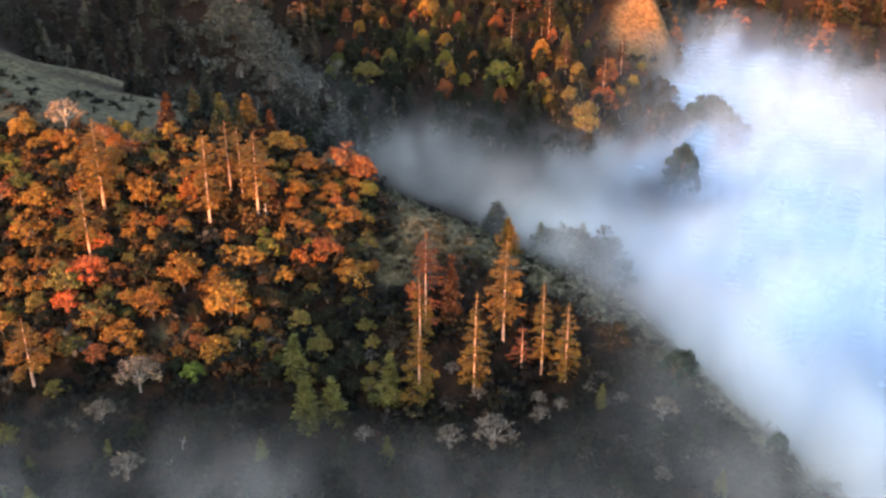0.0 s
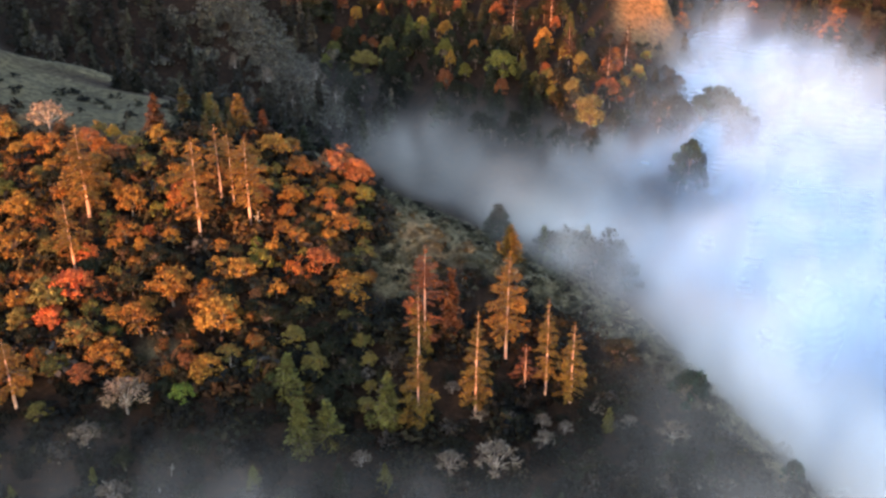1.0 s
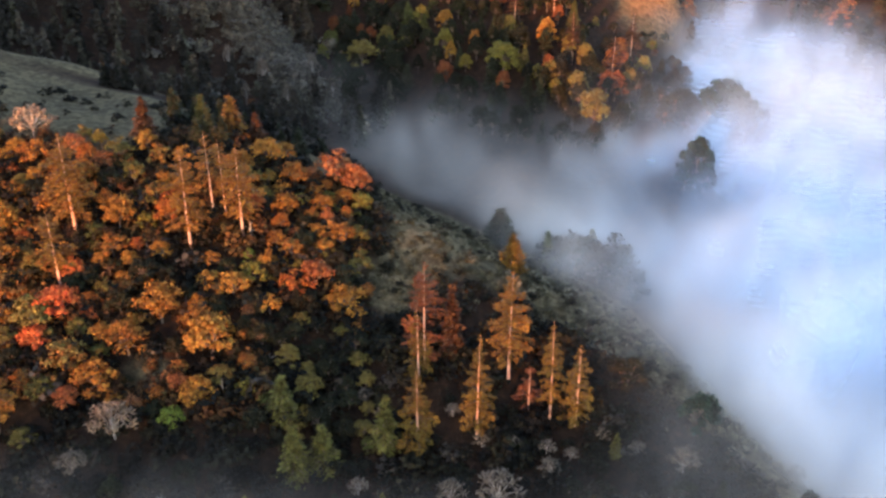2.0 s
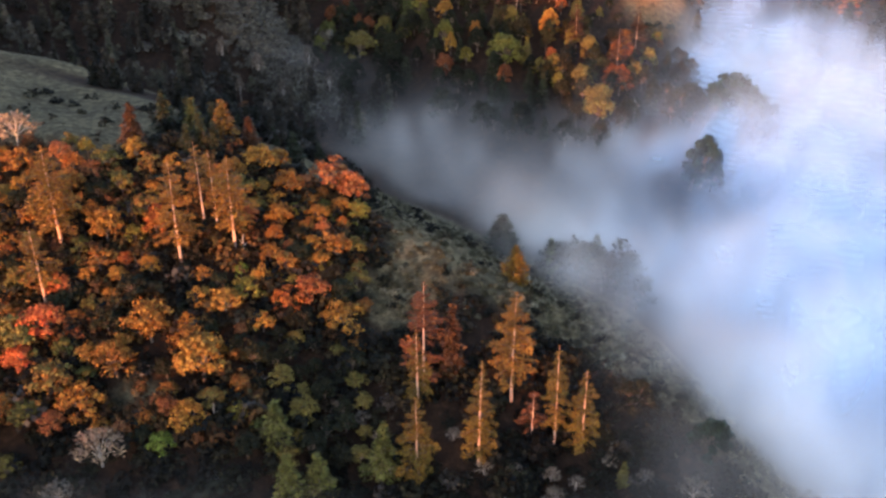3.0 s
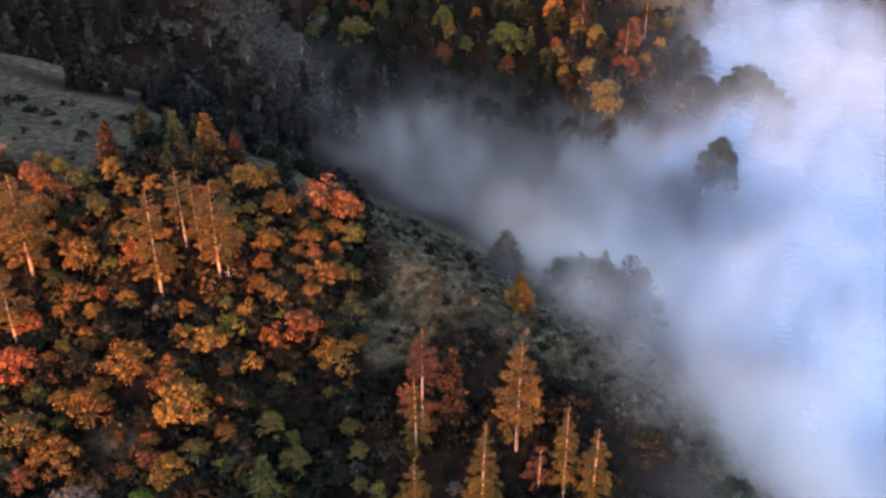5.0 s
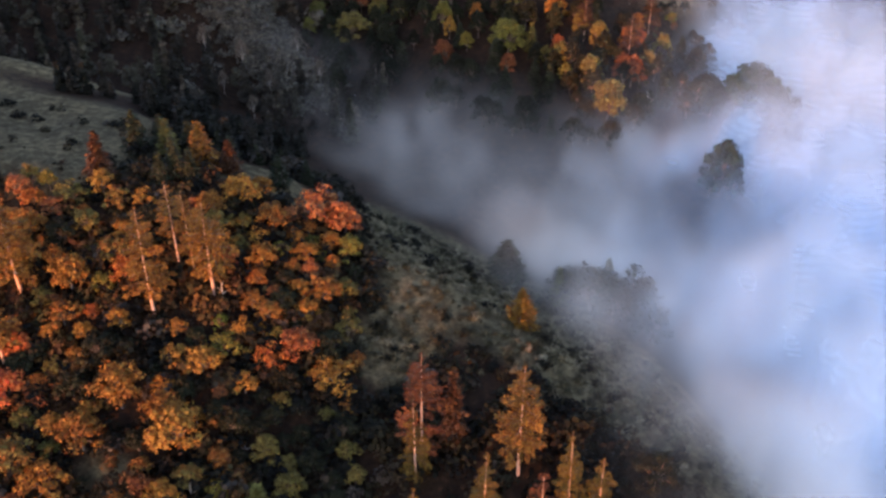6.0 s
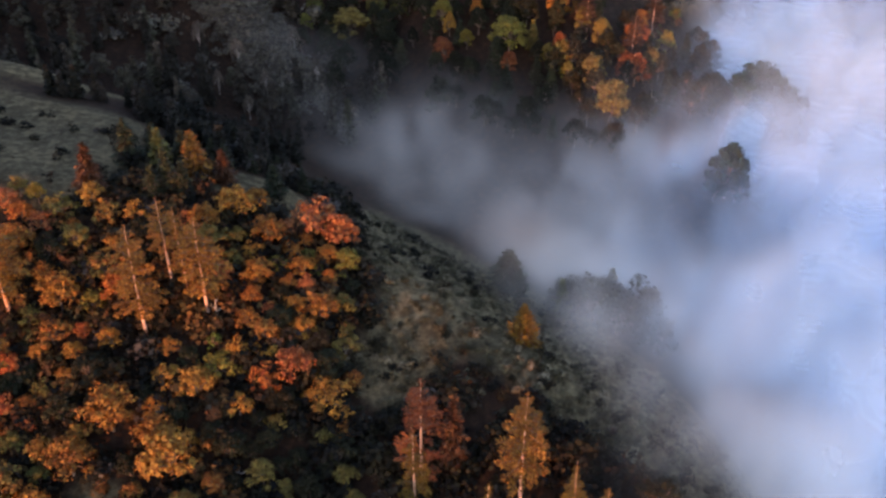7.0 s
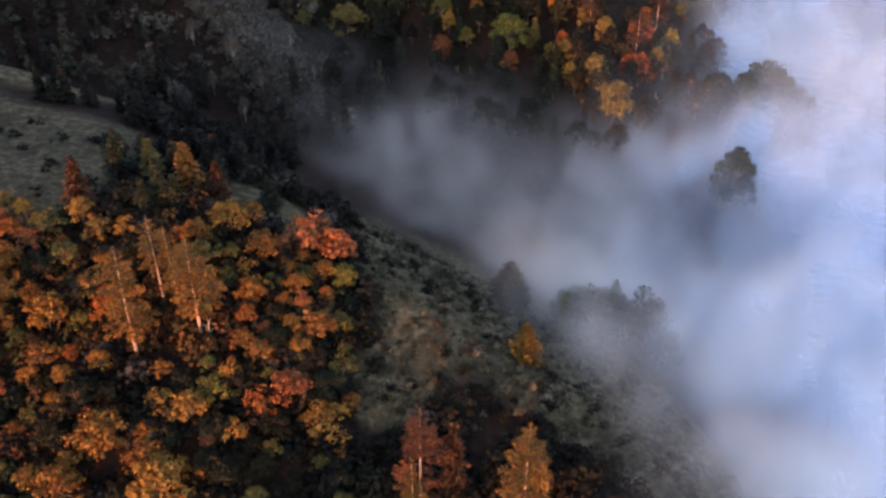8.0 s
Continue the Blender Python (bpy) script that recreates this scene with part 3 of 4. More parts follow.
# firs along the crest
FIR_LABEL = {"dark_fir": "dark conifer standing in shade and mist"}
for x, y, top, width, leaf in ((-45.1, 211.7, 40.5, 1.5, "pine"), (-52.0, 214, 40.0, 1.4, "fir"), (-58.0, 215, 41.5, 1.4, "dark_fir"), (-48.3, 204.5, 41.0, 1.2, "dark_fir"), (-50.2, 201.5, 39.5, 1.3, "dark_fir"),
                               (-45.3, 203.6, 39.0, 1.2, "dark_fir"), (-31.1, 212, 33.5, 1.5, "dark_fir"), (-27.2, 220.6, 27.5, 1.4, "dark_fir"), (-48.5, 217, 38.0, 1.5, "dark_fir"), (-54.5, 219, 38.5, 1.4, "dark_fir"),
                               (-41.5, 219, 34.0, 1.4, "dark_fir"), (-37.0, 222, 30.5, 1.4, "dark_fir"), (-45.0, 224, 32.5, 1.4, "dark_fir"), (-29.0, 229.5, 24.0, 1.1, "dark_fir"), (-33.2, 228, 26.5, 1.2, "dark_fir")):
    tree("fir", x, y, max(3.0, to_top(x, y, top)), leaf, FIR_LABEL.get(leaf, "slender conifer on the misty hillside"), "conifers", width)
# firs on the slope's foot and standing in the fog
for x, y, top, width, leaf in ((13.9, 186, 20.6, 1.7, "gold_pine"), (13.2, 212.5, 13.6, 2.1, "dark_fir"), (23.4, 207, 10.5, 1.1, "fir"), (34.9, 216, 6.5, 1.1, "fir"), (-19.4, 139.4, 10.6, 1.45, "olive_fir"),
                               (-23.8, 137.4, 12.0, 1.25, "olive_fir"), (-26.8, 147.0, 14.6, 1.5, "olive_fir"), (-9.4, 143.4, 13.5, 1.1, "olive_fir"), (-9.4, 130.4, 4.6, 1.2, "olive_fir"), (27.5, 138.0, 10.0, 1.2, "olive_fir")):
    tree("fir", x, y, max(3.0, to_top(x, y, top)), leaf, FIR_LABEL.get(leaf, "slender conifer on the misty hillside"), "conifers", width)
# single broadleaf trees that stand out, by the height of their tops
for x, y, top, width, leaf, label in ((-44.8, 144.6, 9.6, 1.15, "bright_green", "small bright green tree at the wood's edge"), (68.4, 255.6, 14.2, 0.68, "dusk", "dark round tree rising out of the fog"), (71.0, 255.4, 7.0, 0.75, "dusk", "dark round tree rising out of the fog"), (65.4, 254.2, 7.6, 0.75, "dusk", "dark round tree rising out of the fog"),
                                      (86.0, 294, 17.5, 0.85, "dusk", "dark broad tree half sunk in fog"), (80.5, 291, 15.5, 0.85, "dusk", "dark broad tree half sunk in fog"),
                                      (75.5, 290, 10.0, 0.9, "deep", "dark broad tree half sunk in fog"), (92.5, 292, 11.0, 0.9, "deep", "dark broad tree half sunk in fog"),
                                      (33.4, 303, 20.5, 1.0, "olive", "olive-green tree on the far hillside"), (19.3, 311, 25.0, 1.0, "yellow_green", "yellow-green tree on the far hillside"),
                                      (43.7, 281, 19.5, 0.75, "olive", "olive-gold tree above the far bank"), (41.8, 142.6, 14.8, 0.72, "dusk", "dark round bush at the fog's edge"), (54.6, 126.5, 8.5, 0.7, "dusk", "dark round bush at the fog's edge"), (-27.4, 336, 17.5, 1.3, "olive", "pale olive tree on the far hillside")):
    tree("round" if "fog" in label else "far" if "far" in label else "oak", x, y, max(4.0, to_top(x, y, top)), leaf, label, "", width)
for x, y, top in ((30.5, 210, 7.8), (35.0, 207, 5.4), (39.5, 211, 5.8), (27.0, 215, 5.2), (42.5, 204, 3.6), (24.5, 209, 8.2), (33.0, 214, 4.6)):
    tree("oak", x, y, max(3.5, to_top(x, y, top)), "deep", "dark bushy tree dimmed by the fog", "trees in the fog")
# the larger crowns of the slope: place, breadth, leaf
CROWN_LABEL = {"autumn": "orange-brown autumn tree on the sunlit slope", "gold": "golden autumn tree on the sunlit slope", "rust": "rust-red autumn tree on the sunlit slope",
               "olive": "olive-green tree among autumn trees", "deep": "dark green tree among autumn trees", "bright_green": "yellow-green small tree among orange ones", "yellow_green": "yellow-green tree at the wood's open edge"}
for x, y, breadth, leaf in ((-66.2, 192.0, 5.1, "rust"), (-72.0, 198.9, 4.5, "autumn"), (-60.9, 179.7, 7.8, "autumn"), (-56.8, 176.0, 3.9, "autumn"), (-32.9, 204.0, 5.3, "autumn"),
                            (-30.3, 197.0, 6.1, "autumn"), (-22.5, 202.5, 9.6, "rust"), (-18.0, 201.5, 8.4, "rust"), (-16.8, 195.5, 5.6, "yellow_green"), (-28.3, 191.2, 4.5, "yellow_green"), (-15.6, 191.5, 3.6, "deep"), (-15.0, 199.0, 3.4, "deep"),
                            (-32.5, 193.1, 4.0, "gold"), (-23.1, 189.1, 4.4, "rust"), (-28.9, 178.6, 5.2, "autumn"), (-22.8, 180.7, 5.7, "gold"), (-36.5, 176.4, 3.3, "bright_green"),
                            (-38.1, 168.5, 6.5, "gold"), (-43.3, 174.8, 3.8, "gold"), (-36.5, 187.0, 5.6, "rust"), (-40.2, 156.6, 10.3, "gold"), (-40.9, 148.1, 7.8, "gold"),
                            (-54.6, 156.6, 8.1, "autumn"), (-62.4, 146.7, 4.7, "rust"), (-58.3, 150.0, 7.6, "autumn")):
    tree("oak", x, y, breadth * 0.85, leaf, CROWN_LABEL[leaf], "trees of the autumn wood")
for x, y, breadth, leaf in ((-70.6, 158.9, 9.4, "olive"), (-50.0, 162.9, 8.7, "autumn"), (-31.5, 166.8, 5.4, "gold"), (-67.6, 139.8, 4.7, "olive"), (-78.3, 185.9, 4.4, "deep"), (-63.8, 187.6, 6.0, "deep"), (-65.8, 166.4, 5.4, "deep"),
                            (-54.1, 169.1, 6.7, "deep"), (-40.0, 173.3, 4.6, "deep"), (-81.7, 166.9, 4.0, "deep"), (-27.2, 186.0, 3.8, "deep"), (-57.5, 163.8, 5.6, "deep"), (-40.6, 164.3, 5.2, "deep")):
    tree("oak", x, y, breadth * 0.85, leaf, CROWN_LABEL[leaf], "trees of the autumn wood")
for x, y, top, leaf in ((-53.8, 142.3, 12.2, "tan"), (8.5, 130.4, 8.2, None), (-83, 200.5, 42.0, "tan")):
    tree("bare", x, y, to_top(x, y, top), leaf, "leafless pale tree with fine twigs", "bare trees", 1.25)
for x, y, height in ((-55.8, 305.8, 8.5), (-47.0, 295.8, 7.5), (-42.3, 319.9, 9.0), (-49.4, 282.0, 7.0), (-66.6, 308.2, 8.0), (-34.3, 304.8, 8.0), (-58.6, 291.0, 7.0)):
    tree("bare", x, y, height, None, "slim leafless pale tree in the dark gully", "bare trees of the gully", 0.45)
# low bushes along the foot of the straw-covered brow
for x, y, height, leaf in ((63.2, 332.7, 3.6, "dark_olive"), (67.4, 334.8, 4.2, "deep"), (72.0, 340.1, 3.4, "dark_olive"), (76.9, 343.1, 4.6, "deep"), (70.1, 331.4, 4.6, "yellow_green"), (61.0, 327.6, 3.6, "olive"), (55.1, 340.7, 4.0, "deep"), (57.5, 334.4, 4.0, "dark_olive")):
    tree("shrub", x, y, height, leaf, "low dark bush at the foot of a dry grassy brow" if leaf != "yellow_green" else "small yellow-green bush at the foot of a dry grassy brow", "bushes of the brow", 0.8)
tree("shrub", 32.1, 152.5, 6.5, "dark_olive", "olive-green bush beside the pines at the fog's edge", "", 1.0)

for x, y, height in ((-13.6, 152.3, 2.6), (6.3, 140.9, 2.6), (11.0, 139.8, 2.8), (16.6, 138.9, 2.6), (20.3, 137.4, 2.4), (1.6, 147.7, 2.4), (-13.6, 135.2, 3.0), (-10.5, 149, 2.4), (26, 141, 2.4), (31, 138, 2.6)):
    tree("bare", x, y, height, None, "low pale leafless shrub in the shade", "pale shrubs", 1.2)


def snag(x, y, height, seed):
    """A dead, barkless stem with broken limbs."""
    r = np.random.default_rng(seed)
    lean = r.normal(size=2) * 0.12 * height
    base = new("dead_tree")
    base.empty_display_size = 0.5
    base.matrix_basis = pose(x, y, float(land(x, y)) - 0.1)
    stem = [(0, 0, -0.4), (lean[0] * 0.2, lean[1] * 0.4, height * 0.45), (lean[0] * 0.9, lean[1] * 0.7, height * 0.8), (lean[0], lean[1], height)]
    part("trunk", limbs("snag_trunk", [(stem, [0.05 + 0.02 * height, 0.04 + 0.015 * height, 0.03 + 0.01 * height, 0.02])], BARK["snag"]), base)
    for i in range(4):
        a, z = 2.4 * i + r.random(), height * (0.5 + 0.12 * i)
        root = (lean[0] * z / height * 0.8, lean[1] * z / height * 0.8, z)
        tip = (root[0] + math.cos(a) * 0.3 * height * (1 - 0.15 * i), root[1] + math.sin(a) * 0.3 * height * (1 - 0.15 * i), z + 0.14 * height)
        part("limb", limbs("snag_limb", [([root, tip], [0.07, 0.02])], BARK["snag"]), base)
    tagged(base, "bleached dead tree stem with broken limbs", "dead tree", "dead trees")
    made_at.append((x, y - 2.5, 2.5))


for i, (x, y, height) in enumerate(((-37.3, 149.9, 3.6), (-44.2, 131.5, 2.6), (-45.3, 127.2, 2.4), (55.9, 288, 7.0), (58.6, 309, 6.0), (-36.5, 180.2, 4.5))):
    snag(x, y, height, 200 + i)


def fallen_branch(x, y, length, turn):
    """A bleached branch lying on the slope, crooked, with broken side limbs."""
    def on(f, off, lift):
        a = x + math.cos(turn) * length * f - math.sin(turn) * off
        b = y + math.sin(turn) * length * f + math.cos(turn) * off
        return (a, b, float(land(a, b)) + lift)
    stem = [on(-0.5, 0.0, 0.1), on(-0.25, 0.25, 0.3), on(0.05, -0.1, 0.35), on(0.3, 0.2, 0.5), on(0.5, 0.05, 1.0)]
    side = [([on(-0.1, 0.1, 0.3), on(0.05, 0.6, 0.7)], [0.05, 0.02]), ([on(0.15, 0.0, 0.4), on(0.2, -0.5, 0.9)], [0.045, 0.015])]
    ob = new("fallen_branch", limbs("fallen_branch", [(stem, [0.1, 0.09, 0.08, 0.06, 0.02])] + side, BARK["snag"]))
    tagged(ob, "bleached fallen branch lying on the slope", "branch", "fallen branches")


fallen_branch(-35.7, 140.2, 2.6, 0.25)
fallen_branch(-30.5, 158.0, 3.0, 0.1)
fallen_branch(-68.0, 134.5, 2.6, -0.7)
made_at.append((-50.5, 155.0, 2.6))                               # a bare patch of soil
for x, y, height in ((-67.4, 161.5, 7.0), (-70.0, 156.2, 5.6), (-66.6, 169.4, 4.4)):
    tree("oak", x, y, height, "coral", "bright coral-orange tree on the sunlit slope", "trees of the autumn wood")

# dim trees and bushes at the misty foot of the slope
mist_rng = np.random.default_rng(77)
for k in range(90):
    x, y = mist_rng.uniform(-78, 44), mist_rng.uniform(104, 136)
    if any((x - a) ** 2 + (y - b) ** 2 < (c + 2.2) ** 2 for a, b, c in made_at):
        continue
    u = mist_rng.random()
    if u < 0.25:
        tree("fir", x, y, mist_rng.uniform(3.5, 6.5), "olive_fir" if u < 0.12 else "dark_fir", "small conifer in the mist at the slope's foot", "trees at the misty foot", mist_rng.uniform(1.1, 1.5))
    elif u < 0.4:
        tree("bare", x, y, mist_rng.uniform(2.6, 5.0), None, "low pale leafless shrub in the shade", "pale shrubs", 1.15)
    else:
        tree("shrub", x, y, mist_rng.uniform(2.6, 5.0), "olive" if u > 0.86 else "deep" if u > 0.6 else "dark_olive", "dim leafy bush in the mist at the slope's foot", "trees at the misty foot", mist_rng.uniform(0.8, 1.2))

# the autumn wood that covers the slope
rng = np.random.default_rng(5)


def free(x, y, r):
    return all((x - a) ** 2 + (y - b) ** 2 > (0.72 * (r + c)) ** 2 for a, b, c in made_at)


def wooded(x, y):
    """How the wood thins out: 1 on the sunny slope, less at its foot and on the right, 0 on grass."""
    d = y - crest_y(x)
    return (x < -14.5 - 0.12 * (y - 176)) * (d < 4) * (y > 147 - 0.1 * (x + 60)) * (1 - float(open_grass(x, y)))


tries = 0
while counts.get("oak", 0) < 270 and tries < 9000:
    tries += 1
    x, y = rng.uniform(-112, 2), rng.uniform(130, 212)
    if rng.random() > wooded(x, y) or (x < -38 and y > 198) or (-42 < x < -24 and y - crest_y(x) > -4):
        continue
    # the stretch where shade is put in with darker shrub leaves
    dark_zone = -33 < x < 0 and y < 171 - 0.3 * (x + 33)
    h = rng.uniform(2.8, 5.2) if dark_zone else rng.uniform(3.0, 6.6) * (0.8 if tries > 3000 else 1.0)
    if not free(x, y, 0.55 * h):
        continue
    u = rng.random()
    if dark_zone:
        leaf, label = ("deep", "dark green shrub, the wood's shade put into its leaves") if u < 0.28 else ("dark_olive", "dark olive shrub, the wood's shade put into its leaves") if u < 0.6 else ("olive", "olive-green shrub in the wood's shade")
    else:
        leaf = "autumn" if u < 0.36 else "gold" if u < 0.54 else "rust" if u < 0.63 else "yellow_green" if u < 0.71 else "olive" if u < 0.84 else "deep"
        label = CROWN_LABEL[leaf]
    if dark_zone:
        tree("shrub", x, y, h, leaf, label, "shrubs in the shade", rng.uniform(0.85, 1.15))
    else:
        tree("oak", x, y, h, leaf, label, "trees of the autumn wood", rng.uniform(0.85, 1.15))


# ---------------------------------------------------------------- undergrowth and far woods, past counting
def crowd(name, spots, shapes, mat, label, category):
    """Many small or far trees in one mesh: (x, y, height over the shape's, width, tint, shape)."""
    vs, qs, ts, at = [], [], [], 0
    for x, y, s, w, tint, k in spots:
        v, q = shapes[k % len(shapes)]
        a = 2.399 * k * 7 + x
        c, d = math.cos(a), math.sin(a)
        p = np.stack([(v[:, 0] * c - v[:, 1] * d) * s * w + x, (v[:, 0] * d + v[:, 1] * c) * s * w + y, v[:, 2] * s + float(land(x, y))], 1)
        vs.append(p)
        qs.append(q + at)
        ts.append(np.full(len(v), tint))
        at += len(v)
    ob = new(name, sheet(name, np.concatenate(vs), np.concatenate(qs), mat, [("tint", np.concatenate(ts))]))
    return tagged(ob, label, category, kind="stuff")


BUSHES = [broadleaf_shape(90 + i, 5, 30, 0.24, 1.2, 2.4, 0.2)[1:] for i in range(5)]
FAR_OAKS = [broadleaf_shape(100 + i, 11, 64, 0.29, 3.1, 9.0, 0.3)[1:] for i in range(5)]
FAR_FIRS = [conifer_shape(110 + i, 13.0, 0.08, 2.7, 14, 6, 7, 0.6, 0.3, 0.1, 0.95)[1:] for i in range(4)]

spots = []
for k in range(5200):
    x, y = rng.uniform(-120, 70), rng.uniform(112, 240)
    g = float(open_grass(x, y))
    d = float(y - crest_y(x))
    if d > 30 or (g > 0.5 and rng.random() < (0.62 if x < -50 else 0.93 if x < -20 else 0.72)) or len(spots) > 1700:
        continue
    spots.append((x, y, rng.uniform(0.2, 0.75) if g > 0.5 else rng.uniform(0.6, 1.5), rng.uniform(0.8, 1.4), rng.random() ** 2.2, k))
brush = []
for k in range(2600):
    x, y = rng.uniform(-118, -6), rng.uniform(140, 210)
    if (-29 < x and y < 167) or rng.random() > wooded(x, y) or len(brush) > 620:
        continue
    brush.append((x, y, rng.uniform(0.6, 1.45), rng.uniform(0.8, 1.3), rng.random(), k))
# brush colours darkened so that gaps between crowns look shaded
crowd("autumn_brush", brush, BUSHES, foliage("leaves_brush", [(0.014, 0.011, 0.007), (0.038, 0.022, 0.01), (0.085, 0.039, 0.014), (0.04, 0.034, 0.013), (0.13, 0.06, 0.018)], "tint"), "brown brushwood between the taller trees, darkened for the shaded gaps", "bushes")
crowd("undergrowth", spots, BUSHES, LEAF["shrub_tint"], "low bushes under and between the trees, shade put into their dark leaves", "bushes")

scrub = []
for k in range(9000):
    x, y = rng.uniform(-22, 66), rng.uniform(140, 250)
    d = float(y - crest_y(x))
    if rng.random() > float(open_grass(x, y)) or d > 34 or len(scrub) > 1500:
        continue
    scrub.append((x, y, rng.uniform(0.16, 0.42), rng.uniform(0.9, 1.6), rng.random() ** 1.4, k))
crowd("heath_scrub", scrub, BUSHES, foliage("leaves_heath", [(0.026, 0.024, 0.011), (0.06, 0.053, 0.027), (0.098, 0.085, 0.047), (0.17, 0.146, 0.092)], "tint", 0.1), "low grey-green scrub on the open slope", "scrub")

far, firs, grey, gully = [], [], [], []
taken = {}
for k in range(16000):
    x, y = rng.uniform(-150, 300), rng.uniform(222, 520)
    d = float(y - crest_y(x))
    z = float(land(x, y))
    if d < 14 or float(open_grass(x, y)) > 0.3 or z < (2.0 if x > -16 else -6) or (x > -32 and d < 75) or (x < -40 and y < 264) or (x < -15 and y < 278 and k % 7) or len(far) + len(firs) + len(gully) > 1900:
        continue
    near = y < 400
    if not near and rng.random() < 0.4:
        continue
    pitch = 3.9 if -42 < x < 82 and 270 < y < 372 else 4.6
    cell = (int(x // pitch), int(y // pitch), pitch)
    if cell in taken:
        continue
    taken[cell] = True
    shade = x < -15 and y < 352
    if float(gully_spur(x, y)) > 0.4:
        continue
    if -92 < x < -36 and 282 < y < 345 and rng.random() < 0.3:
        grey.append((x, y, rng.uniform(1.2, 2.4), rng.uniform(0.8, 1.2), rng.random(), k))
        continue
    u, conifer = rng.random(), rng.random() < 0.2
    bare_brow = 68 < x * SUN_WAY.y - y * SUN_WAY.x < 96 and 318 < y < 385 and x > 48
    if bare_brow and rng.random() < 0.5:
        continue
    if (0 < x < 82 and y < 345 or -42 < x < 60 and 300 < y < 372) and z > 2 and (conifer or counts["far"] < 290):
        # shade on the far hill is put in as darker leaf picks, darkest low down
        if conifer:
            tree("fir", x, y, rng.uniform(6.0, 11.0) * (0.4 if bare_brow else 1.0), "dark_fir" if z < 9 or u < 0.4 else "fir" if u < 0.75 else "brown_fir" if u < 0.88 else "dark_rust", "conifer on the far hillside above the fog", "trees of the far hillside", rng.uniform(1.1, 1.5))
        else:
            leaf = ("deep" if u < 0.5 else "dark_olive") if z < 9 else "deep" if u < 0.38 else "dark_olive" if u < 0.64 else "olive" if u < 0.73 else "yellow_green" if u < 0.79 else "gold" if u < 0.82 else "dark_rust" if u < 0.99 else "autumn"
            tree("far", x, y, rng.uniform(6.0, 10.0) * (0.45 if bare_brow else 1.0), leaf, "broadleaf tree on the far bank, shade put into its dark leaves" if z < 9 else "autumn broadleaf tree on the far hillside", "trees of the far hillside", rng.uniform(0.55, 0.78))
        continue
    # trees of this stretch join a crowd whose darker leaves hold the gully's shade
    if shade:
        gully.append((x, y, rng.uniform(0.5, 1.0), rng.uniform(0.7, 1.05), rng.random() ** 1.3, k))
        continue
    # low-lying trees get dark tints in place of shade
    if rng.random() < 0.45:
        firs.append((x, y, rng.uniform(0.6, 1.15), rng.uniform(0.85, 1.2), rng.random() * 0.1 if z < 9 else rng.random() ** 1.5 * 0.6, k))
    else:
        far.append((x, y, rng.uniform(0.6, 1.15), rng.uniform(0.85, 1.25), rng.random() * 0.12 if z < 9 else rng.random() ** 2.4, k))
for k in range(4200):
    x, y = rng.uniform(-90, -28), rng.uniform(292, 352)
    if rng.random() < float(gully_spur(x, y)) ** 1.5 and len(grey) < 760:
        grey.append((x, y, rng.uniform(0.7, 1.4), rng.uniform(0.9, 1.4), rng.random(), k))
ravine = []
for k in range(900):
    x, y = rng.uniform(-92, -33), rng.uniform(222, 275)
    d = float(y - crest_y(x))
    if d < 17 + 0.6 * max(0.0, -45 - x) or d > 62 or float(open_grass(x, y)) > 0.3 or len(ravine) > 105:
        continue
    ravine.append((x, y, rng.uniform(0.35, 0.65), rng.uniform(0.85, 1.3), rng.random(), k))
# the ravine's deep shade is painted as near-black needles
crowd("ravine_conifers", ravine, FAR_FIRS, foliage("needles_ravine_shade", [(0.009, 0.01, 0.007), (0.015, 0.015, 0.01), (0.03, 0.026, 0.02)], "tint", 0.1), "conifers crowding the ravine, its shade put into blackish needles", "conifers")
crowd("gully_wood", gully, FAR_OAKS[:2] + FAR_FIRS, foliage("leaves_gully_shade", [(0.014, 0.013, 0.01), (0.03, 0.026, 0.018), (0.052, 0.044, 0.031), (0.048, 0.048, 0.028), (0.115, 0.09, 0.065)], "tint", 0.1), "brown and grey wood in the gully, shade put into its leaves", "woodland")
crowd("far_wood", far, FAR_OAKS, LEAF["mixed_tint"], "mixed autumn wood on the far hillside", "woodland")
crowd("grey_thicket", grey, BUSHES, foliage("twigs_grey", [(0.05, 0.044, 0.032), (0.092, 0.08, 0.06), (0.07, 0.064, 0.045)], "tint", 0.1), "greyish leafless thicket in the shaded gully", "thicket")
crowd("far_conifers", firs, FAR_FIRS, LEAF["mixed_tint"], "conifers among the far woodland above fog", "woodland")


# ---------------------------------------------------------------- fog in the hollow
def logistic(v):
    return 1 / (1 + np.exp(-np.clip(v, -60, 60)))


def fog_top(x, y):
    """The height that the fog reaches."""
    return 4.8 + 3.4 * np.exp(-((x - 20) / 14) ** 2 - ((y - 213) / 10) ** 2) + 4.5 * logistic((4 - x) / 12) * logistic((y - 215) / 8) + 5.5 * logistic((x - 46) / 12) + 7.5 * logistic((x - 20) / 5) * logistic((200 - y) / 10) * logistic((58 - x) / 6) + 2.0 * logistic((y - 340) / 25) + 5.0 * np.exp(-((x - 26) / 14) ** 2 - ((y - 184) / 14) ** 2)


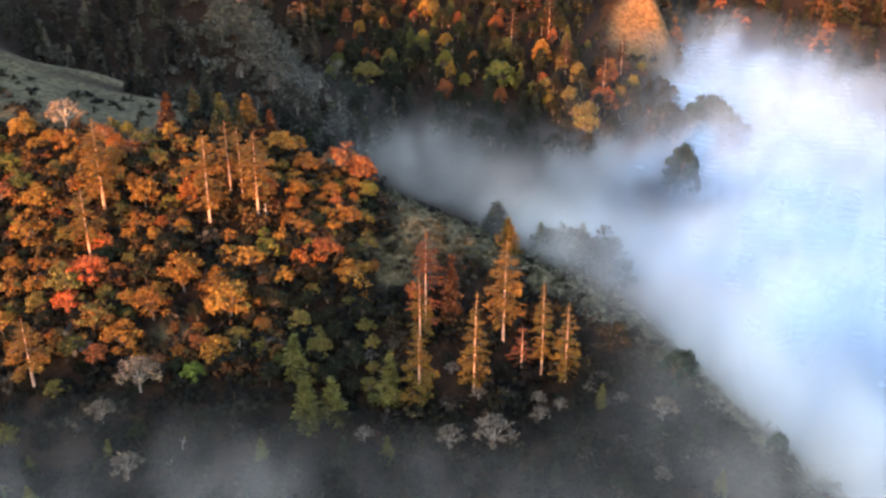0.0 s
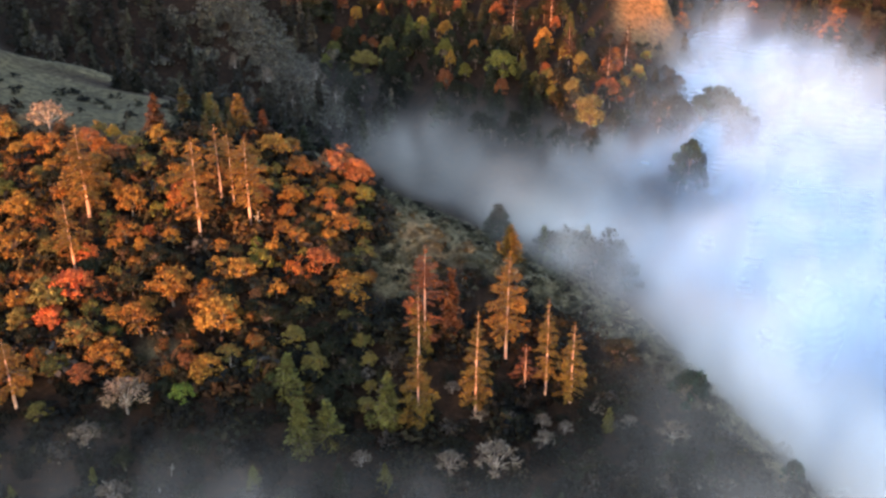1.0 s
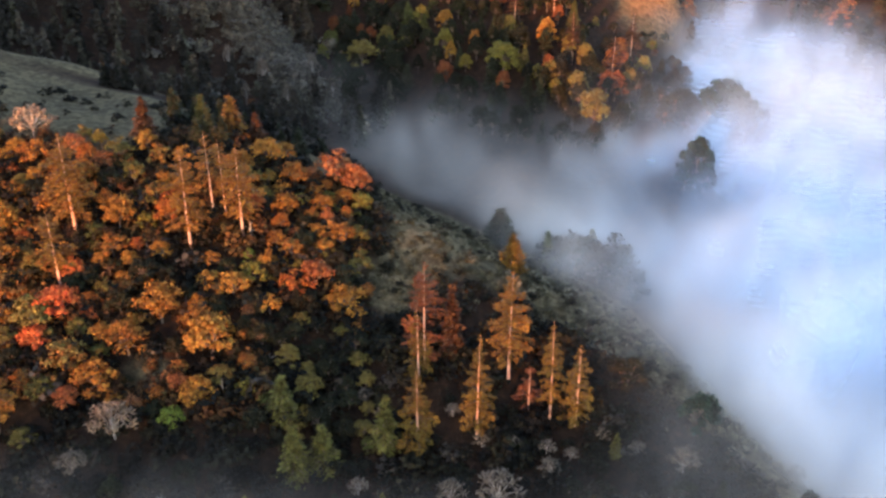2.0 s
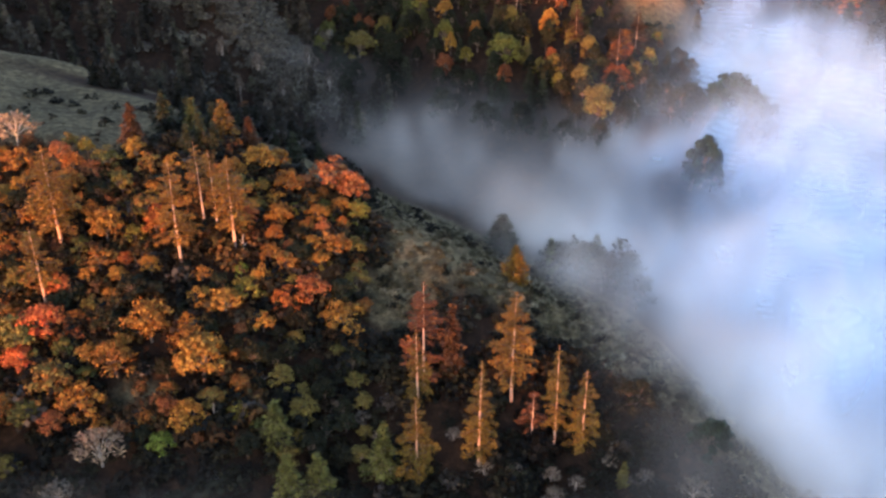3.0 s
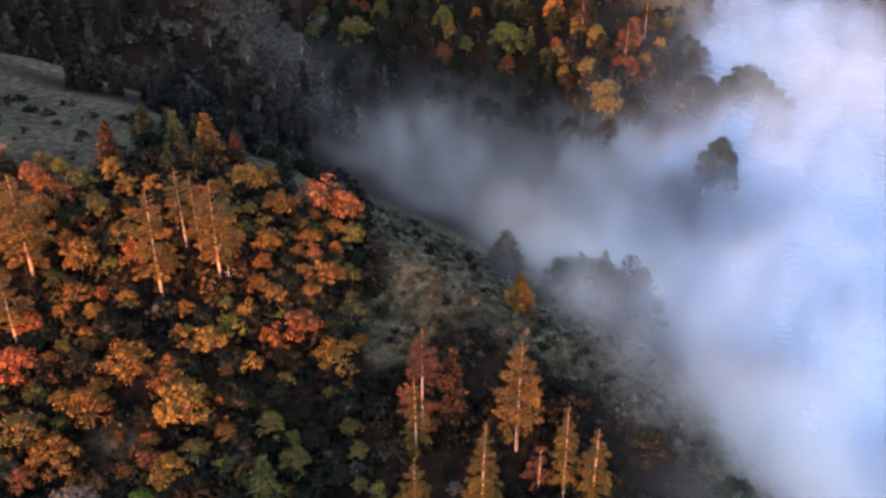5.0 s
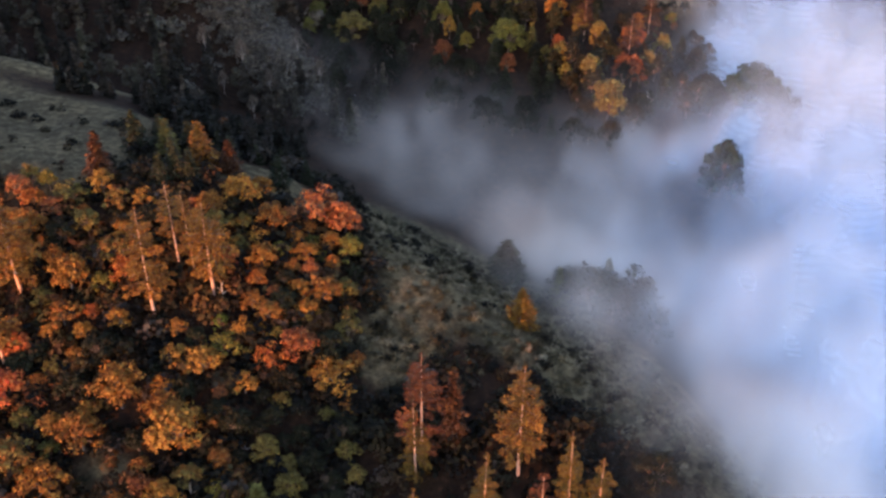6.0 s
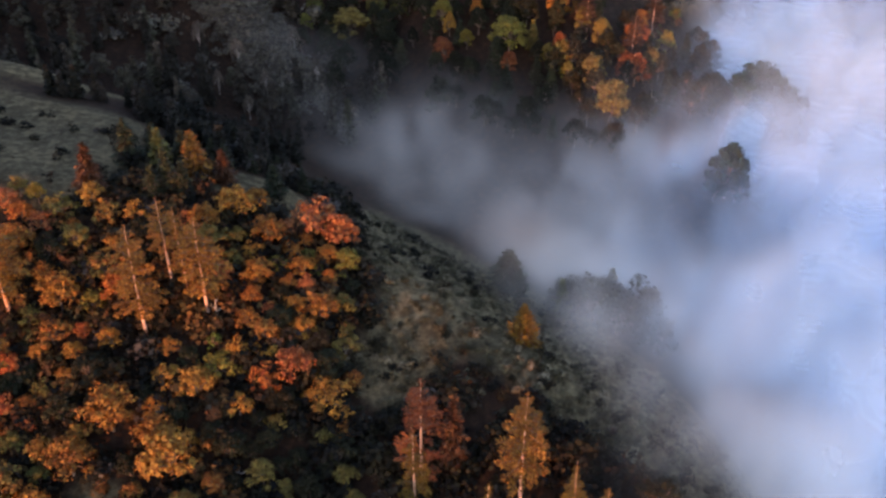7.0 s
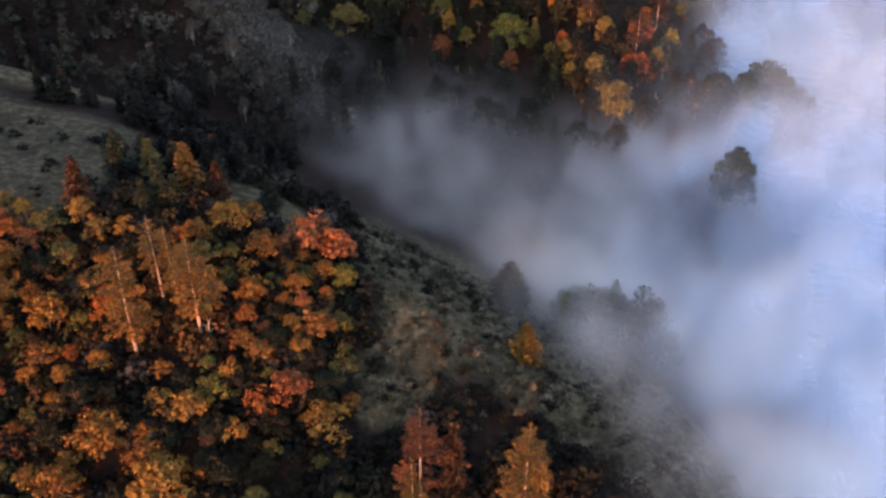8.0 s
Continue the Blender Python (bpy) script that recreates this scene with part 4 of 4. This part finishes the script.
def fog_share(x, y):
    """How dense the fog lies: full in the open valley, thin at the head of the hollow and over the slope's foot."""
    d = y - crest_y(x)
    start = 8 + 17 * logistic((x - 22) / 6)
    behind = logistic((d - start) / (4 + 4 * logistic((x - 22) / 6) + 4.5 * logistic((x - 38) / 4))) * logistic((x + 22 + 0.22 * (y - 220)) / 7)
    head = 0.12 + 0.02 * logistic((x - 8) / 6) + 0.12 * np.exp(-((x - 1) / 10) ** 2 - ((y - 238) / 13) ** 2) + 0.855 * np.maximum(logistic((x - 42) / 12), 0.18 * logistic((x - 14) / 6) * logistic((226 - y) / 9))
    foot = (0.1 * logistic((127 - y) / 4) + 0.06 * logistic((143 - y) / 4) * logistic((-22 - x) / 8)) * logistic((y - 92) / 5)
    flank = 0.28 * logistic((x - 27) / 5) * logistic((198 - y) / 10) * (0.23 + 0.77 * logistic((y - 153) / 5)) * logistic((y - 92) / 5)
    valley = 1 + 0.5 * logistic((x - 80) / 10) * logistic((y - 260) / 15)
    behind = behind * logistic((y - 60) / 8)
    haze = 0.11 * np.exp(-((x - 28) / 15) ** 2 - ((y - 184) / 15) ** 2)
    return behind * head * valley + np.maximum(np.maximum(foot, flank), haze) * (1 - behind)


def lattice(x, y, seed):
    """Smooth value noise, -1 to 1, one value a unit."""
    table = np.random.default_rng(seed).uniform(-1, 1, (64, 64))
    i, j = np.floor(x).astype(int), np.floor(y).astype(int)
    u, v = x - i, y - j
    u, v = u * u * u * (u * (6 * u - 15) + 10), v * v * v * (v * (6 * v - 15) + 10)
    at = lambda a, b: table[a % 64, b % 64]
    return (at(i, j) * (1 - u) + at(i + 1, j) * u) * (1 - v) + (at(i, j + 1) * (1 - u) + at(i + 1, j + 1) * u) * v


FOG_STEP, FOG_LAYERS, FOG_VEIL, MIST = 1.6, 24, 0.2, 0.0022
fx, fy, fq = grid(graded(-420, 900, -120, 200, 3.4, 1.2), graded(40, 1000, 100, 400, 2.8, 1.2))
fg, ft, fs = land(fx, fy), fog_top(fx, fy) + 1.2 * lattice(fx / 26, fy / 20, 6) + 0.8 * lattice(fx / 19, fy / 17, 7), fog_share(fx, fy)
edge = 57 + 0.26 * np.clip(fy - 262, 0, 200) + 4 * np.sin(fy / 7)                        # where the far hill ends against the valley
mist = MIST * logistic((fy - 250) / 14) * logistic((fx + 22) / 9) * (1 + 22 * logistic((fx - edge) / 7) * logistic((fy - 252) / 5) * (1 - 0.95 * logistic((fg - 6) / 2) * logistic((fx - 100) / 5)))          # thin haze over the far slopes
mist = mist + 0.05 * np.exp(-((fx - 67) / 10) ** 2 - ((fy - 250) / 9) ** 2) + 0.03 * np.exp(-((fx - 14) / 7) ** 2 - ((fy - 208) / 6) ** 2)      # wisps round the trees in the fog
low = 0.010 * np.exp(-((fy - 274) / 15) ** 2) * logistic((fx + 24) / 8) * logistic((58 - fx) / 8)      # haze along the foot of the far hill
low = low + 0.009 * gully_spur(fx, fy)                          # and on the spur in the gully
vs, qs, ts, at = [], [], [], 0
for k in range(FOG_LAYERS):
    z = np.full(len(fx), 25.0 - FOG_STEP * k)
    rise = np.clip((ft + 7.0 - z) / 13.0, 0, 1)
    clear = np.clip((z - fg) / 3.0, 0, 1)
    thick = (FOG_VEIL * rise * rise * (3 - 2 * rise) * fs + mist + low * np.clip((15 + 9 * (fx < -26) - z) / 6, 0, 1)) * clear
    keep = (thick[fq] > 0.003).any(1)
    used = np.unique(fq[keep])
    if len(used) == 0:
        continue
    remap = np.zeros(len(fx), int)
    remap[used] = np.arange(len(used)) + at
    vs.append(np.stack([fx, fy, z], 1)[used])
    qs.append(remap[fq[keep]])
    ts.append(thick[used])
    at += len(used)
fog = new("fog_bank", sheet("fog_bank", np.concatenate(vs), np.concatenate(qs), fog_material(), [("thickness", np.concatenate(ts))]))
for p in fog.data.polygons:
    p.use_smooth = True
tagged(fog, "white low-lying fog filling the hollow between wooded ridges", "fog", kind="stuff")
